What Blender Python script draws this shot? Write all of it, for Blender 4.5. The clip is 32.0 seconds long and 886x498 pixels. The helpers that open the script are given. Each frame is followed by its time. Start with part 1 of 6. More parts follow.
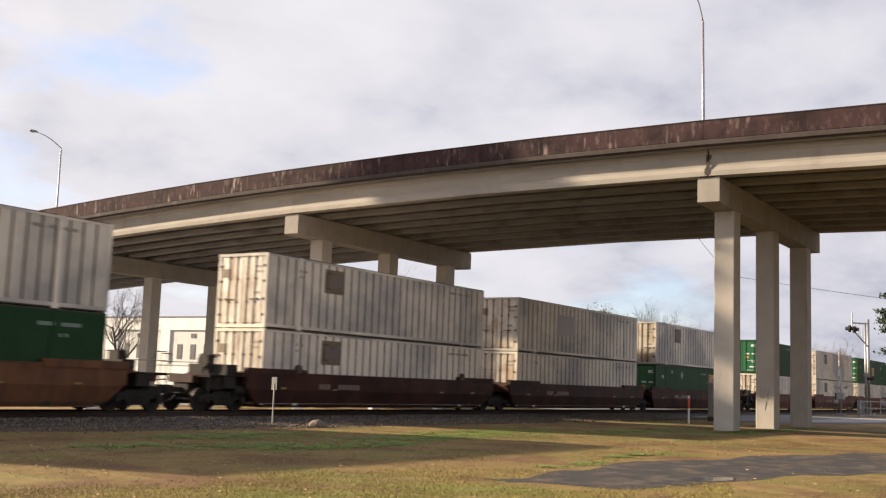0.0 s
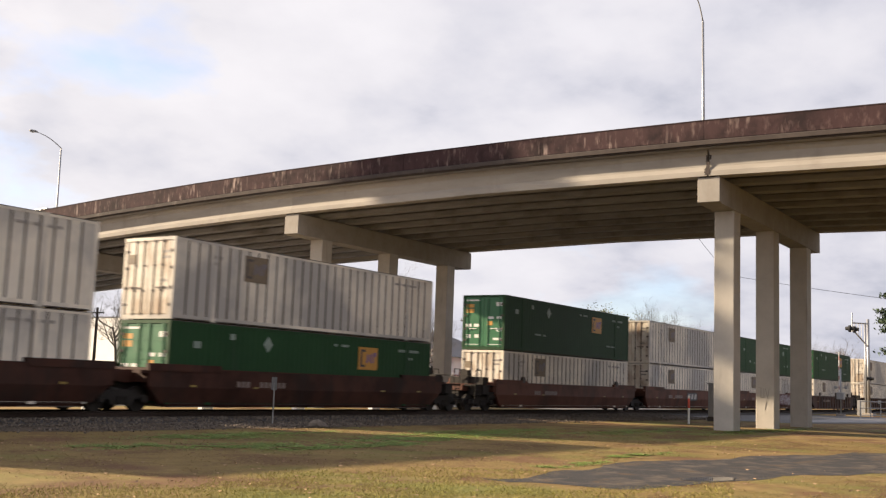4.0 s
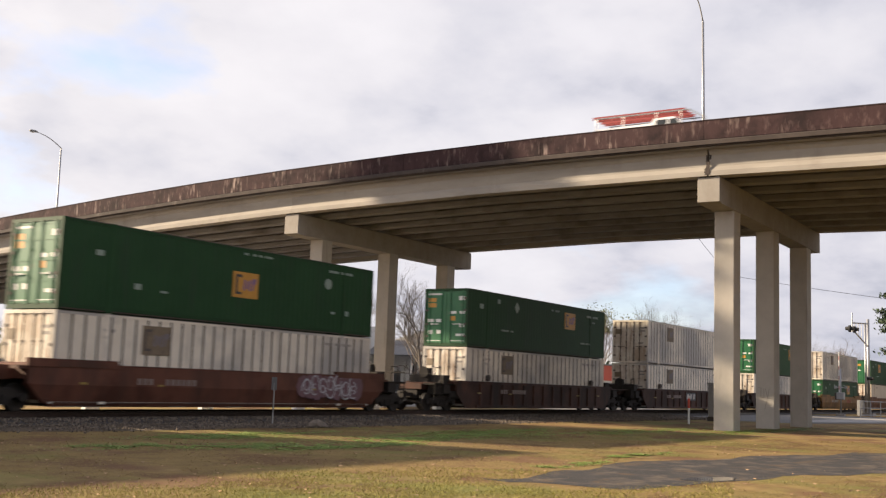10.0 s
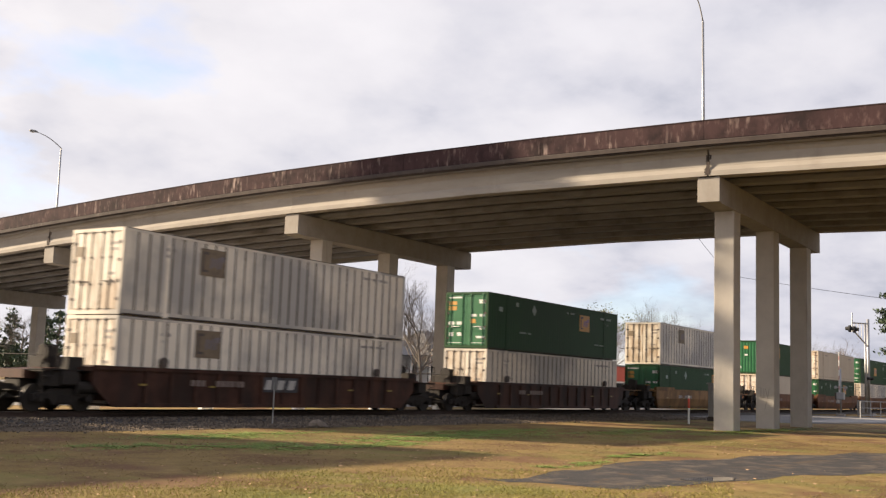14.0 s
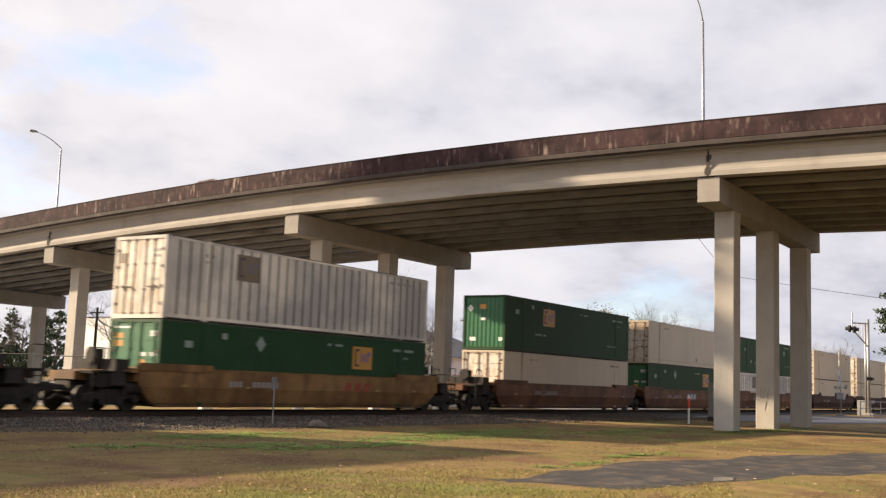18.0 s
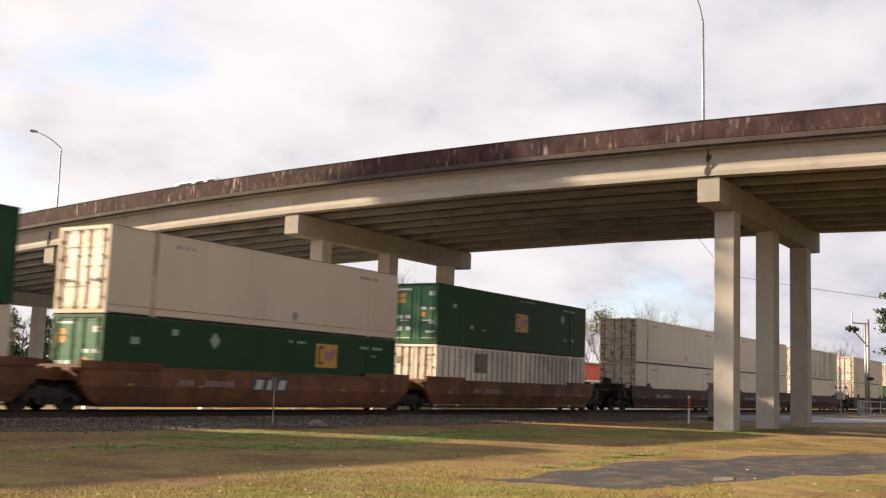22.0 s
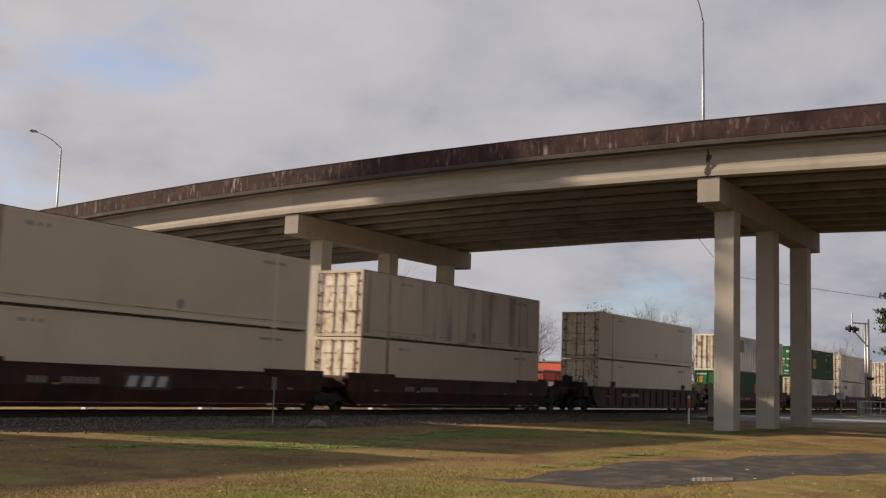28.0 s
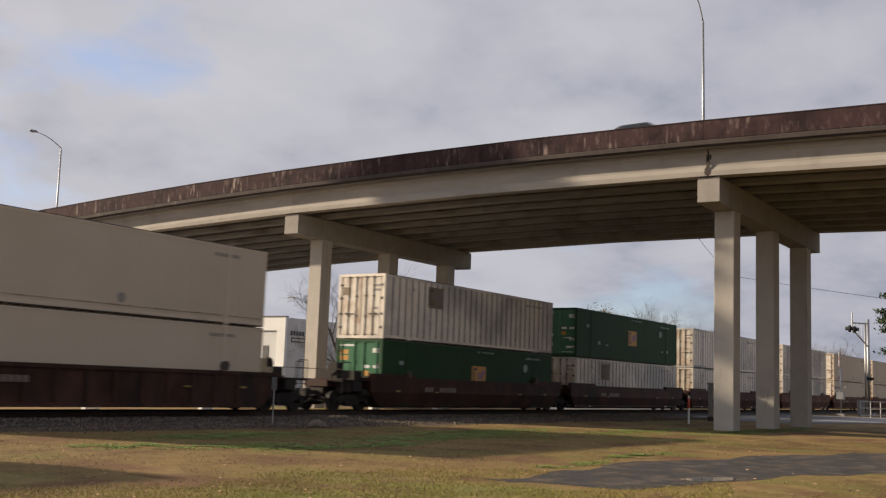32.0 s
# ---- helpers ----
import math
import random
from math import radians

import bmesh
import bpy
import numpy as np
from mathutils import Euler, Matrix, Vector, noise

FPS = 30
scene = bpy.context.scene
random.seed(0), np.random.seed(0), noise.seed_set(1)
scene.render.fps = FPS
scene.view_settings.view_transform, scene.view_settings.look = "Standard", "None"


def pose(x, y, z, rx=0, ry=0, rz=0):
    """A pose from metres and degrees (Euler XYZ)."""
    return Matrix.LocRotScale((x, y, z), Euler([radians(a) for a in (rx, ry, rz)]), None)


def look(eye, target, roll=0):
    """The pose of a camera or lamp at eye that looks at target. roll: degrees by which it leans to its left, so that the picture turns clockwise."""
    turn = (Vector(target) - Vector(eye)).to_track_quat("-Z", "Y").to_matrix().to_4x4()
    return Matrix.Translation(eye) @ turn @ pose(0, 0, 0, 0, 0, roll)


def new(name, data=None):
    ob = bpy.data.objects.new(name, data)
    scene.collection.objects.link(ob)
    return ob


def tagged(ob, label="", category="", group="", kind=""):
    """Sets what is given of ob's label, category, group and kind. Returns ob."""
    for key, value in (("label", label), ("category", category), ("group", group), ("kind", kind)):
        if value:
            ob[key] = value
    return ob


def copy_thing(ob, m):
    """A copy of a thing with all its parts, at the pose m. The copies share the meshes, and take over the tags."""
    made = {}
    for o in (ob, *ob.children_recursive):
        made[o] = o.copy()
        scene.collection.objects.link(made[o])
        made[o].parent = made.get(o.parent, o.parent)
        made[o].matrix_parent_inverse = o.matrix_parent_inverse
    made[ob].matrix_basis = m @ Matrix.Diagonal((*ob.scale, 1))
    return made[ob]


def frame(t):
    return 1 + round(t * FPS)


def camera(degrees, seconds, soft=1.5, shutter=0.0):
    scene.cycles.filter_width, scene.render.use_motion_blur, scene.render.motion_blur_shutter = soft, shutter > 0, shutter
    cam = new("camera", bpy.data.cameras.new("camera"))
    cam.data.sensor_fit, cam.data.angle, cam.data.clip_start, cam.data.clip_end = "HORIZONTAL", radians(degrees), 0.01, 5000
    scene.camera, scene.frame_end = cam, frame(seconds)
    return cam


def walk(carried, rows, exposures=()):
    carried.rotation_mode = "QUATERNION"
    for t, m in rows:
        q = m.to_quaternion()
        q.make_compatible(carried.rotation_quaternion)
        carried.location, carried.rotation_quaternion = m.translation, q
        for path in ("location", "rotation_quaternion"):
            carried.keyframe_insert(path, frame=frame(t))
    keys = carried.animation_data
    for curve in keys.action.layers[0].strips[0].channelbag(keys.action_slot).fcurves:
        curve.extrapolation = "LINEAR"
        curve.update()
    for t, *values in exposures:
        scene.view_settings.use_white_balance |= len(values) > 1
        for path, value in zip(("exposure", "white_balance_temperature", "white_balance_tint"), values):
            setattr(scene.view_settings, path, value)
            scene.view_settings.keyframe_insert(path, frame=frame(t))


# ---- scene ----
# ---- camera ----
# World: x along the railway, away from the viewer; y across it; the viewer stands at the origin.
EYE = (0.0, 0.0, 1.6)
HEAD, PITCH, ROLL = radians(33.397), radians(7.194), 2.103
cam = camera(45.06, 32.0, soft=1.3, shutter=0.5)
AIM = (math.cos(HEAD) * math.cos(PITCH), math.sin(HEAD) * math.cos(PITCH), EYE[2] + math.sin(PITCH))
walk(cam, [(0, look(EYE, AIM, ROLL)), (32, look(EYE, AIM, ROLL))],
     exposures=[(0, 1.15, 6330, 10), (4, 1.24, 6380, 10), (16, 1.24, 6400, 10), (20, 1.30, 6560, 10), (25, 1.34, 6720, 10), (27.5, 0.55, 6450, 10), (28.5, 0.46, 6350, 10), (32, 0.56, 6150, 10)])

# ---- world and sun ----
SUN_ELEV, SUN_SIDE = 21.05, 70.0  # degrees above the horizon, and aside from the track
world = bpy.data.worlds.new("sky")
scene.world = world
world.use_nodes = True
wt = world.node_tree
wt.nodes.clear()


def wmath(op, a, b=None):
    n = wt.nodes.new("ShaderNodeMath")
    n.operation = op
    for i, v in enumerate((a, b)):
        if v is None:
            continue
        if isinstance(v, (int, float)):
            n.inputs[i].default_value = v
        else:
            wt.links.new(v, n.inputs[i])
    return n.outputs[0]


def wramp(fac, stops):
    n = wt.nodes.new("ShaderNodeValToRGB")
    r = n.color_ramp
    while len(r.elements) < len(stops):
        r.elements.new(0.5)
    for e, (p, c) in zip(r.elements, stops):
        e.position, e.color = p, (*c, 1)
    wt.links.new(fac, n.inputs[0])
    return n.outputs[0]


sky = wt.nodes.new("ShaderNodeTexSky")
sky.sky_type = "NISHITA"
sky.sun_disc = False
sky.sun_elevation, sky.sun_rotation = radians(SUN_ELEV), radians(270 + SUN_SIDE)
sky.air_density, sky.dust_density, sky.ozone_density = 1.0, 0.6, 1.6
skyg = wt.nodes.new("ShaderNodeMixRGB")
skyg.blend_type = "MULTIPLY"
skyg.inputs[0].default_value = 1
skyg.inputs[2].default_value = (0.27, 0.255, 0.285, 1)
wt.links.new(sky.outputs[0], skyg.inputs[1])
tc = wt.nodes.new("ShaderNodeTexCoord")
sep = wt.nodes.new("ShaderNodeSeparateXYZ")
wt.links.new(tc.outputs["Generated"], sep.inputs[0])
up = wmath("MAXIMUM", sep.outputs[2], 0.0)
den = wmath("ADD", up, 0.30)
cmb = wt.nodes.new("ShaderNodeCombineXYZ")
wt.links.new(wmath("DIVIDE", sep.outputs[0], den), cmb.inputs[0])
wt.links.new(wmath("DIVIDE", sep.outputs[1], den), cmb.inputs[1])


def wnoise(scale, detail, rough, off):
    add = wt.nodes.new("ShaderNodeVectorMath")
    add.operation = "ADD"
    add.inputs[1].default_value = off
    wt.links.new(cmb.outputs[0], add.inputs[0])
    n = wt.nodes.new("ShaderNodeTexNoise")
    n.inputs["Scale"].default_value, n.inputs["Detail"].default_value = scale, detail
    n.inputs["Roughness"].default_value = rough
    wt.links.new(add.outputs[0], n.inputs["Vector"])
    return n.outputs["Fac"]


blue = wt.nodes.new("ShaderNodeVectorMath")
blue.operation = "DOT_PRODUCT"
blue.inputs[1].default_value = (0.545, 0.788, 0.286)
wt.links.new(tc.outputs["Generated"], blue.inputs[0])
thin = wt.nodes.new("ShaderNodeMapRange")
thin.inputs["From Min"].default_value, thin.inputs["From Max"].default_value = 0.93, 1.0
thin.inputs["To Min"].default_value, thin.inputs["To Max"].default_value = 0.17, 0.0
wt.links.new(blue.outputs["Value"], thin.inputs[0])
clear = wt.nodes.new("ShaderNodeMapRange")  # the cloud breaks up overhead
clear.inputs["From Min"].default_value, clear.inputs["From Max"].default_value = 0.36, 0.72
clear.inputs["To Min"].default_value, clear.inputs["To Max"].default_value = 0.0, -0.34
wt.links.new(up, clear.inputs[0])
bank = wt.nodes.new("ShaderNodeVectorMath")
bank.operation = "DOT_PRODUCT"
bank.inputs[1].default_value = (0.955, 0.29, 0.06)
wt.links.new(tc.outputs["Generated"], bank.inputs[0])
heavy = wt.nodes.new("ShaderNodeMapRange")
heavy.inputs["From Min"].default_value, heavy.inputs["From Max"].default_value = 0.955, 0.999
heavy.inputs["To Min"].default_value, heavy.inputs["To Max"].default_value = 0.02, 0.02
wt.links.new(bank.outputs["Value"], heavy.inputs[0])
low = wt.nodes.new("ShaderNodeVectorMath")  # a broken patch low beyond the overpass
low.operation = "DOT_PRODUCT"
low.inputs[1].default_value = (0.92, 0.385, 0.07)
wt.links.new(tc.outputs["Generated"], low.inputs[0])
torn = wt.nodes.new("ShaderNodeMapRange")
torn.inputs["From Min"].default_value, torn.inputs["From Max"].default_value = 0.985, 0.999
torn.inputs["To Min"].default_value, torn.inputs["To Max"].default_value = 0.0, -0.26
wt.links.new(low.outputs["Value"], torn.inputs[0])
cover = wramp(wmath("ADD", wmath("ADD", wmath("ADD", wnoise(2.5, 8, 0.52, (3.1, 0.4, 0)), thin.outputs[0]), clear.outputs[0]), wmath("ADD", heavy.outputs[0], torn.outputs[0])), [(0.30, (0.34, 0.34, 0.34)), (0.47, (1, 1, 1))])
bright = wt.nodes.new("ShaderNodeMapRange")
bright.inputs["From Min"].default_value, bright.inputs["From Max"].default_value = 0.78, 0.985
bright.inputs["To Min"].default_value, bright.inputs["To Max"].default_value = -0.02, 0.09
wt.links.new(blue.outputs["Value"], bright.inputs[0])
shade = wramp(wmath("ADD", wmath("ADD", wnoise(3.0, 8, 0.53, (11.7, 5.3, 0)), bright.outputs[0]), wmath("ADD", heavy.outputs[0], wmath("MULTIPLY", torn.outputs[0], 0.35))), [(0.33, (0.60, 0.61, 0.70)), (0.46, (0.84, 0.82, 0.885)), (0.58, (0.96, 0.925, 0.965)), (0.74, (1.04, 1.0, 1.03))])
toward = wt.nodes.new("ShaderNodeVectorMath")
toward.operation = "DOT_PRODUCT"
toward.inputs[1].default_value = (-math.cos(radians(SUN_ELEV)) * math.cos(radians(SUN_SIDE)), math.cos(radians(SUN_ELEV)) * math.sin(radians(SUN_SIDE)), math.sin(radians(SUN_ELEV)))
wt.links.new(tc.outputs["Generated"], toward.inputs[0])
glow = wramp(wmath("ADD", wmath("MULTIPLY", toward.outputs["Value"], 0.5), 0.5), [(0.0, (0.92, 0.92, 0.93)), (0.28, (0.94, 0.94, 0.95)), (0.62, (1, 1, 1)), (0.80, (1.03, 1.02, 1.0)), (0.93, (1.7, 1.6, 1.45)), (1.0, (2.6, 2.4, 2.1))])
lit = wt.nodes.new("ShaderNodeMixRGB")
lit.blend_type = "MULTIPLY"
lit.inputs[0].default_value = 1
wt.links.new(shade, lit.inputs[1])
wt.links.new(glow, lit.inputs[2])
mixc = wt.nodes.new("ShaderNodeMixRGB")
wt.links.new(cover, mixc.inputs[0])
wt.links.new(skyg.outputs[0], mixc.inputs[1])
wt.links.new(lit.outputs[0], mixc.inputs[2])
bg = wt.nodes.new("ShaderNodeBackground")
bg.inputs[1].default_value = 0.38
wt.links.new(mixc.outputs[0], bg.inputs[0])
wo = wt.nodes.new("ShaderNodeOutputWorld")
wt.links.new(bg.outputs[0], wo.inputs[0])

sun_data = bpy.data.lights.new("sun", "SUN")
sun_data.energy, sun_data.angle, sun_data.color = 5.0, radians(1.0), (1.0, 0.80, 0.56)
sun = new("sun", sun_data)
FLAT = math.cos(radians(SUN_ELEV))
sun.matrix_world = look((-FLAT * math.cos(radians(SUN_SIDE)) * 100, FLAT * math.sin(radians(SUN_SIDE)) * 100, math.sin(radians(SUN_ELEV)) * 100), (0, 0, 0))

# ---- materials ----


def surface(name, c1, c2, scale=3.0, rough=0.7, metal=0.0, bump=0.15, bump_scale=40.0, stretch=(1, 1, 1), stain=None,
            stain_scale=1.0, stain_range=(0.55, 0.75), stain_stretch=(1, 1, 1), third=None, third_scale=0.4,
            third_range=(0.45, 0.6), spread=0.5, vary=0.0, island=False, fixed=False, spec=0.5):
    """Two-tone surface with grain, wear and an optional stain."""
    m = bpy.data.materials.new(name)
    m.use_nodes = True
    nt = m.node_tree
    b = nt.nodes["Principled BSDF"]
    b.inputs["Roughness"].default_value, b.inputs["Metallic"].default_value = rough, metal
    b.inputs["Specular IOR Level"].default_value = spec
    co = nt.nodes.new("ShaderNodeTexCoord")
    info = nt.nodes.new("ShaderNodeObjectInfo")
    off = nt.nodes.new("ShaderNodeVectorMath")
    off.operation = "MULTIPLY_ADD"
    off.inputs[1].default_value = (0, 0, 0) if fixed else (37, 53, 71)
    cxyz = nt.nodes.new("ShaderNodeCombineXYZ")
    for i in range(3):
        nt.links.new(info.outputs["Random"], cxyz.inputs[i])
    nt.links.new(cxyz.outputs[0], off.inputs[0])
    nt.links.new(co.outputs["Object"], off.inputs[2])

    def noise_fac(sc, st, detail=5, rg=0.6):
        mp = nt.nodes.new("ShaderNodeMapping")
        mp.inputs["Scale"].default_value = st
        nt.links.new(off.outputs[0], mp.inputs[0])
        n = nt.nodes.new("ShaderNodeTexNoise")
        n.inputs["Scale"].default_value, n.inputs["Detail"].default_value, n.inputs["Roughness"].default_value = sc, detail, rg
        nt.links.new(mp.outputs[0], n.inputs["Vector"])
        return n.outputs["Fac"]

    def ramp(fac, a, bb):
        r = nt.nodes.new("ShaderNodeMapRange")
        r.inputs["From Min"].default_value, r.inputs["From Max"].default_value = a, bb
        nt.links.new(fac, r.inputs[0])
        return r.outputs[0]

    def mix(fac, a, c):
        n = nt.nodes.new("ShaderNodeMixRGB")
        nt.links.new(fac, n.inputs[0])
        if isinstance(a, tuple):
            n.inputs[1].default_value = (*a, 1)
        else:
            nt.links.new(a, n.inputs[1])
        n.inputs[2].default_value = (*c, 1)
        return n.outputs[0]

    col = mix(ramp(noise_fac(scale, stretch), 0.5 - spread / 2, 0.5 + spread / 2), c1, c2)
    if third:
        col = mix(ramp(noise_fac(third_scale, (1, 1, 1), 6), *third_range), col, third)
    if stain:
        col = mix(ramp(noise_fac(stain_scale, stain_stretch, 6), *stain_range), col, stain)
    if vary or island:
        hsv = nt.nodes.new("ShaderNodeHueSaturation")
        src = info.outputs["Random"]
        if island:
            g = nt.nodes.new("ShaderNodeNewGeometry")
            src = g.outputs["Random Per Island"]
        r = nt.nodes.new("ShaderNodeMapRange")
        r.inputs["To Min"].default_value, r.inputs["To Max"].default_value = 1 - vary, 1 + vary
        nt.links.new(src, r.inputs[0])
        nt.links.new(r.outputs[0], hsv.inputs["Value"])
        nt.links.new(col, hsv.inputs["Color"])
        col = hsv.outputs[0]
    nt.links.new(col, b.inputs["Base Color"])
    if bump:
        bp = nt.nodes.new("ShaderNodeBump")
        bp.inputs["Strength"].default_value, bp.inputs["Distance"].default_value = bump, 0.02
        nt.links.new(noise_fac(bump_scale, (1, 1, 1), 4), bp.inputs["Height"])
        nt.links.new(bp.outputs[0], b.inputs["Normal"])
    return m


M = {}
M["concrete"] = surface("concrete", (0.27, 0.243, 0.212), (0.345, 0.317, 0.28), 1.6, 0.85, bump=0.25, stain=(0.25, 0.22, 0.19), stain_scale=0.8, stain_stretch=(1.5, 1.5, 0.35), stain_range=(0.55, 0.8), spec=0.25)
M["column"] = surface("column concrete", (0.40, 0.365, 0.32), (0.49, 0.455, 0.40), 1.3, 0.85, bump=0.2, stain=(0.28, 0.25, 0.21), stain_scale=0.9, stain_stretch=(2, 2, 0.3), stain_range=(0.58, 0.85), spec=0.25)
M["girder"] = surface("girder concrete", (0.29, 0.264, 0.232), (0.39, 0.356, 0.312), 0.9, 0.85, bump=0.2, stretch=(1, 0.4, 2), stain=(0.24, 0.21, 0.18), stain_scale=0.6, stain_range=(0.56, 0.85), stain_stretch=(1, 1, 0.6), spec=0.25)
# underside concrete: shade below the deck put into a darker base, plus soot stains
M["soot_shade"] = surface("stained concrete darkened for underside shade", (0.225, 0.215, 0.21), (0.31, 0.30, 0.295), 0.9, 0.9, bump=0.2, stretch=(1, 0.4, 2), stain=(0.14, 0.12, 0.105), stain_scale=0.5, stain_range=(0.5, 0.8), spec=0.25)


def leached_concrete(name):
    """Wine-dark mildewed concrete with pale lime runs in clusters."""
    m = surface(name, (0.035, 0.0185, 0.0205), (0.064, 0.035, 0.035), 0.8, 0.9, bump=0.25, stretch=(1, 2.2, 0.5), third=(0.022, 0.013, 0.014), third_scale=0.9, third_range=(0.46, 0.66), stain=(0.125, 0.083, 0.078), stain_scale=2.2, stain_stretch=(1, 1.6, 0.7), stain_range=(0.56, 0.8), fixed=True, spec=0.25)
    nt = m.node_tree
    bsdf = nt.nodes["Principled BSDF"]
    co = nt.nodes.new("ShaderNodeTexCoord")

    def field(sc, detail, lo, hi, off=0.0):
        mp = nt.nodes.new("ShaderNodeMapping")
        mp.inputs["Scale"].default_value = sc
        mp.inputs["Location"].default_value = (off, off, off)
        nt.links.new(co.outputs["Object"], mp.inputs[0])
        n = nt.nodes.new("ShaderNodeTexNoise")
        n.inputs["Scale"].default_value, n.inputs["Detail"].default_value = 1.0, detail
        nt.links.new(mp.outputs[0], n.inputs["Vector"])
        r = nt.nodes.new("ShaderNodeMapRange")
        r.inputs["From Min"].default_value, r.inputs["From Max"].default_value = lo, hi
        nt.links.new(n.outputs["Fac"], r.inputs[0])
        return r.outputs[0]

    def times(a, b):
        n = nt.nodes.new("ShaderNodeMath")
        n.operation = "MULTIPLY"
        nt.links.new(a, n.inputs[0])
        nt.links.new(b, n.inputs[1])
        return n.outputs[0]

    runs = times(field((0.2, 4.2, 0.9), 4, 0.54, 0.80), field((0.1, 0.42, 0.9), 3, 0.47, 0.68, 7.3))
    base = bsdf.inputs["Base Color"].links[0].from_socket
    mix = nt.nodes.new("ShaderNodeMixRGB")
    nt.links.new(runs, mix.inputs[0])
    nt.links.new(base, mix.inputs[1])
    mix.inputs[2].default_value = (0.46, 0.36, 0.32, 1)
    nt.links.new(mix.outputs[0], bsdf.inputs["Base Color"])
    return m


M["parapet"] = leached_concrete("weathered parapet")
M["ledge"] = surface("parapet ledge", (0.035, 0.026, 0.023), (0.07, 0.054, 0.047), 1.0, 0.9, stain=(0.12, 0.1, 0.088), stain_stretch=(1, 2, 0.4), stain_range=(0.6, 0.8), fixed=True)
M["dark_lip"] = surface("dark coping", (0.018, 0.012, 0.012), (0.045, 0.030, 0.029), 1.5, 0.95, fixed=True, spec=0.2)
M["joint"] = surface("joint filler", (0.03, 0.026, 0.024), (0.07, 0.06, 0.05), 4, 0.9)
M["asphalt"] = surface("asphalt", (0.030, 0.028, 0.027), (0.056, 0.051, 0.048), 1.2, 0.9, bump=0.5, bump_scale=60, third=(0.115, 0.092, 0.070), third_scale=1.5, third_range=(0.5, 0.66), stain=(0.10, 0.066, 0.036), stain_scale=1.2, stain_range=(0.56, 0.68), fixed=True, spec=0.25)
M["road"] = surface("pale road", (0.22, 0.205, 0.19), (0.30, 0.285, 0.265), 0.6, 0.9, bump=0.3, stain=(0.12, 0.11, 0.10), stain_scale=0.3)
M["crossing"] = surface("worn crossing asphalt", (0.10, 0.095, 0.09), (0.16, 0.15, 0.14), 0.5, 0.9, bump=0.3, stain=(0.06, 0.055, 0.05), stain_scale=0.25)
M["gravel"] = surface("ballast gravel", (0.068, 0.050, 0.034), (0.135, 0.103, 0.071), 14, 0.95, bump=1.0, bump_scale=22, third=(0.105, 0.074, 0.046), third_scale=0.5, third_range=(0.42, 0.58), stain=(0.05, 0.04, 0.031), stain_scale=0.35, stain_range=(0.55, 0.7), spec=0.25)
M["stone"] = surface("crushed stone", (0.072, 0.056, 0.041), (0.20, 0.160, 0.120), 3, 0.95, bump=0.3, island=True, vary=0.45)
M["redmark"] = surface("faded red lettering paint", (0.24, 0.045, 0.02), (0.30, 0.065, 0.03), 3, 0.7, bump=0)
M["scrawl"] = surface("faded spray paint", (0.27, 0.245, 0.215), (0.32, 0.295, 0.26), 3, 0.7, bump=0)
# track ballast: the shadow under the train is put into this darker colour
M["shade_ballast"] = surface("ballast darkened for shade", (0.030, 0.026, 0.023), (0.07, 0.06, 0.052), 14, 0.95, bump=1.0, bump_scale=22)
M["ground"] = surface("dormant lawn", (0.175, 0.110, 0.038), (0.272, 0.187, 0.066), 2.2, 0.95, bump=0.22, bump_scale=60, third=(0.165, 0.158, 0.036), third_scale=0.16, third_range=(0.49, 0.63), stain=(0.135, 0.07, 0.03), stain_scale=0.45, stain_range=(0.47, 0.6), fixed=True, spec=0.25)
M["blade"] = surface("dry grass blades", (0.195, 0.132, 0.044), (0.295, 0.212, 0.074), 0.5, 0.9, bump=0, third=(0.165, 0.158, 0.036), third_scale=0.16, third_range=(0.48, 0.62), island=True, vary=0.15, fixed=True, spec=0.25)
M["blade_green"] = surface("yellow-green grass blades", (0.22, 0.20, 0.045), (0.31, 0.265, 0.075), 0.6, 0.85, bump=0, island=True, vary=0.3, fixed=True, spec=0.25)
M["weed"] = surface("green weeds", (0.14, 0.20, 0.028), (0.20, 0.26, 0.045), 2, 0.8, bump=0, island=True, vary=0.4)
M["leaf_dry"] = surface("fallen leaves", (0.27, 0.155, 0.08), (0.42, 0.28, 0.16), 2, 0.8, bump=0, island=True, vary=0.5)
M["ribwhite"] = surface("off-white container paint", (0.71, 0.63, 0.51), (0.82, 0.74, 0.615), 1.0, 0.55, bump=0.05, stain=(0.33, 0.285, 0.235), stain_scale=0.8, stain_stretch=(2, 2, 0.25), stain_range=(0.58, 0.85), third=(0.43, 0.40, 0.36), third_scale=0.2, vary=0.08, spec=0.2)
M["groove"] = surface("dark groove", (0.055, 0.044, 0.034), (0.115, 0.093, 0.073), 2, 0.8, bump=0.1)
M["rail_dark"] = surface("dark rail strip", (0.06, 0.05, 0.042), (0.12, 0.10, 0.085), 3, 0.8, bump=0.1)
M["ribdoor"] = surface("rust-stained door paint", (0.62, 0.56, 0.46), (0.72, 0.66, 0.56), 1.5, 0.5, bump=0.08, stain=(0.26, 0.14, 0.07), stain_scale=1.0, stain_stretch=(2.6, 2.6, 0.5), stain_range=(0.54, 0.74), third=(0.46, 0.36, 0.26), third_scale=0.8, third_range=(0.45, 0.64), vary=0.1)
M["smooth"] = surface("cream container paint", (0.53, 0.44, 0.325), (0.60, 0.505, 0.385), 0.4, 0.5, bump=0.03, stain=(0.36, 0.32, 0.27), stain_scale=0.35, stain_stretch=(2.2, 1, 0.25), stain_range=(0.6, 0.9), vary=0.06, spec=0.2)
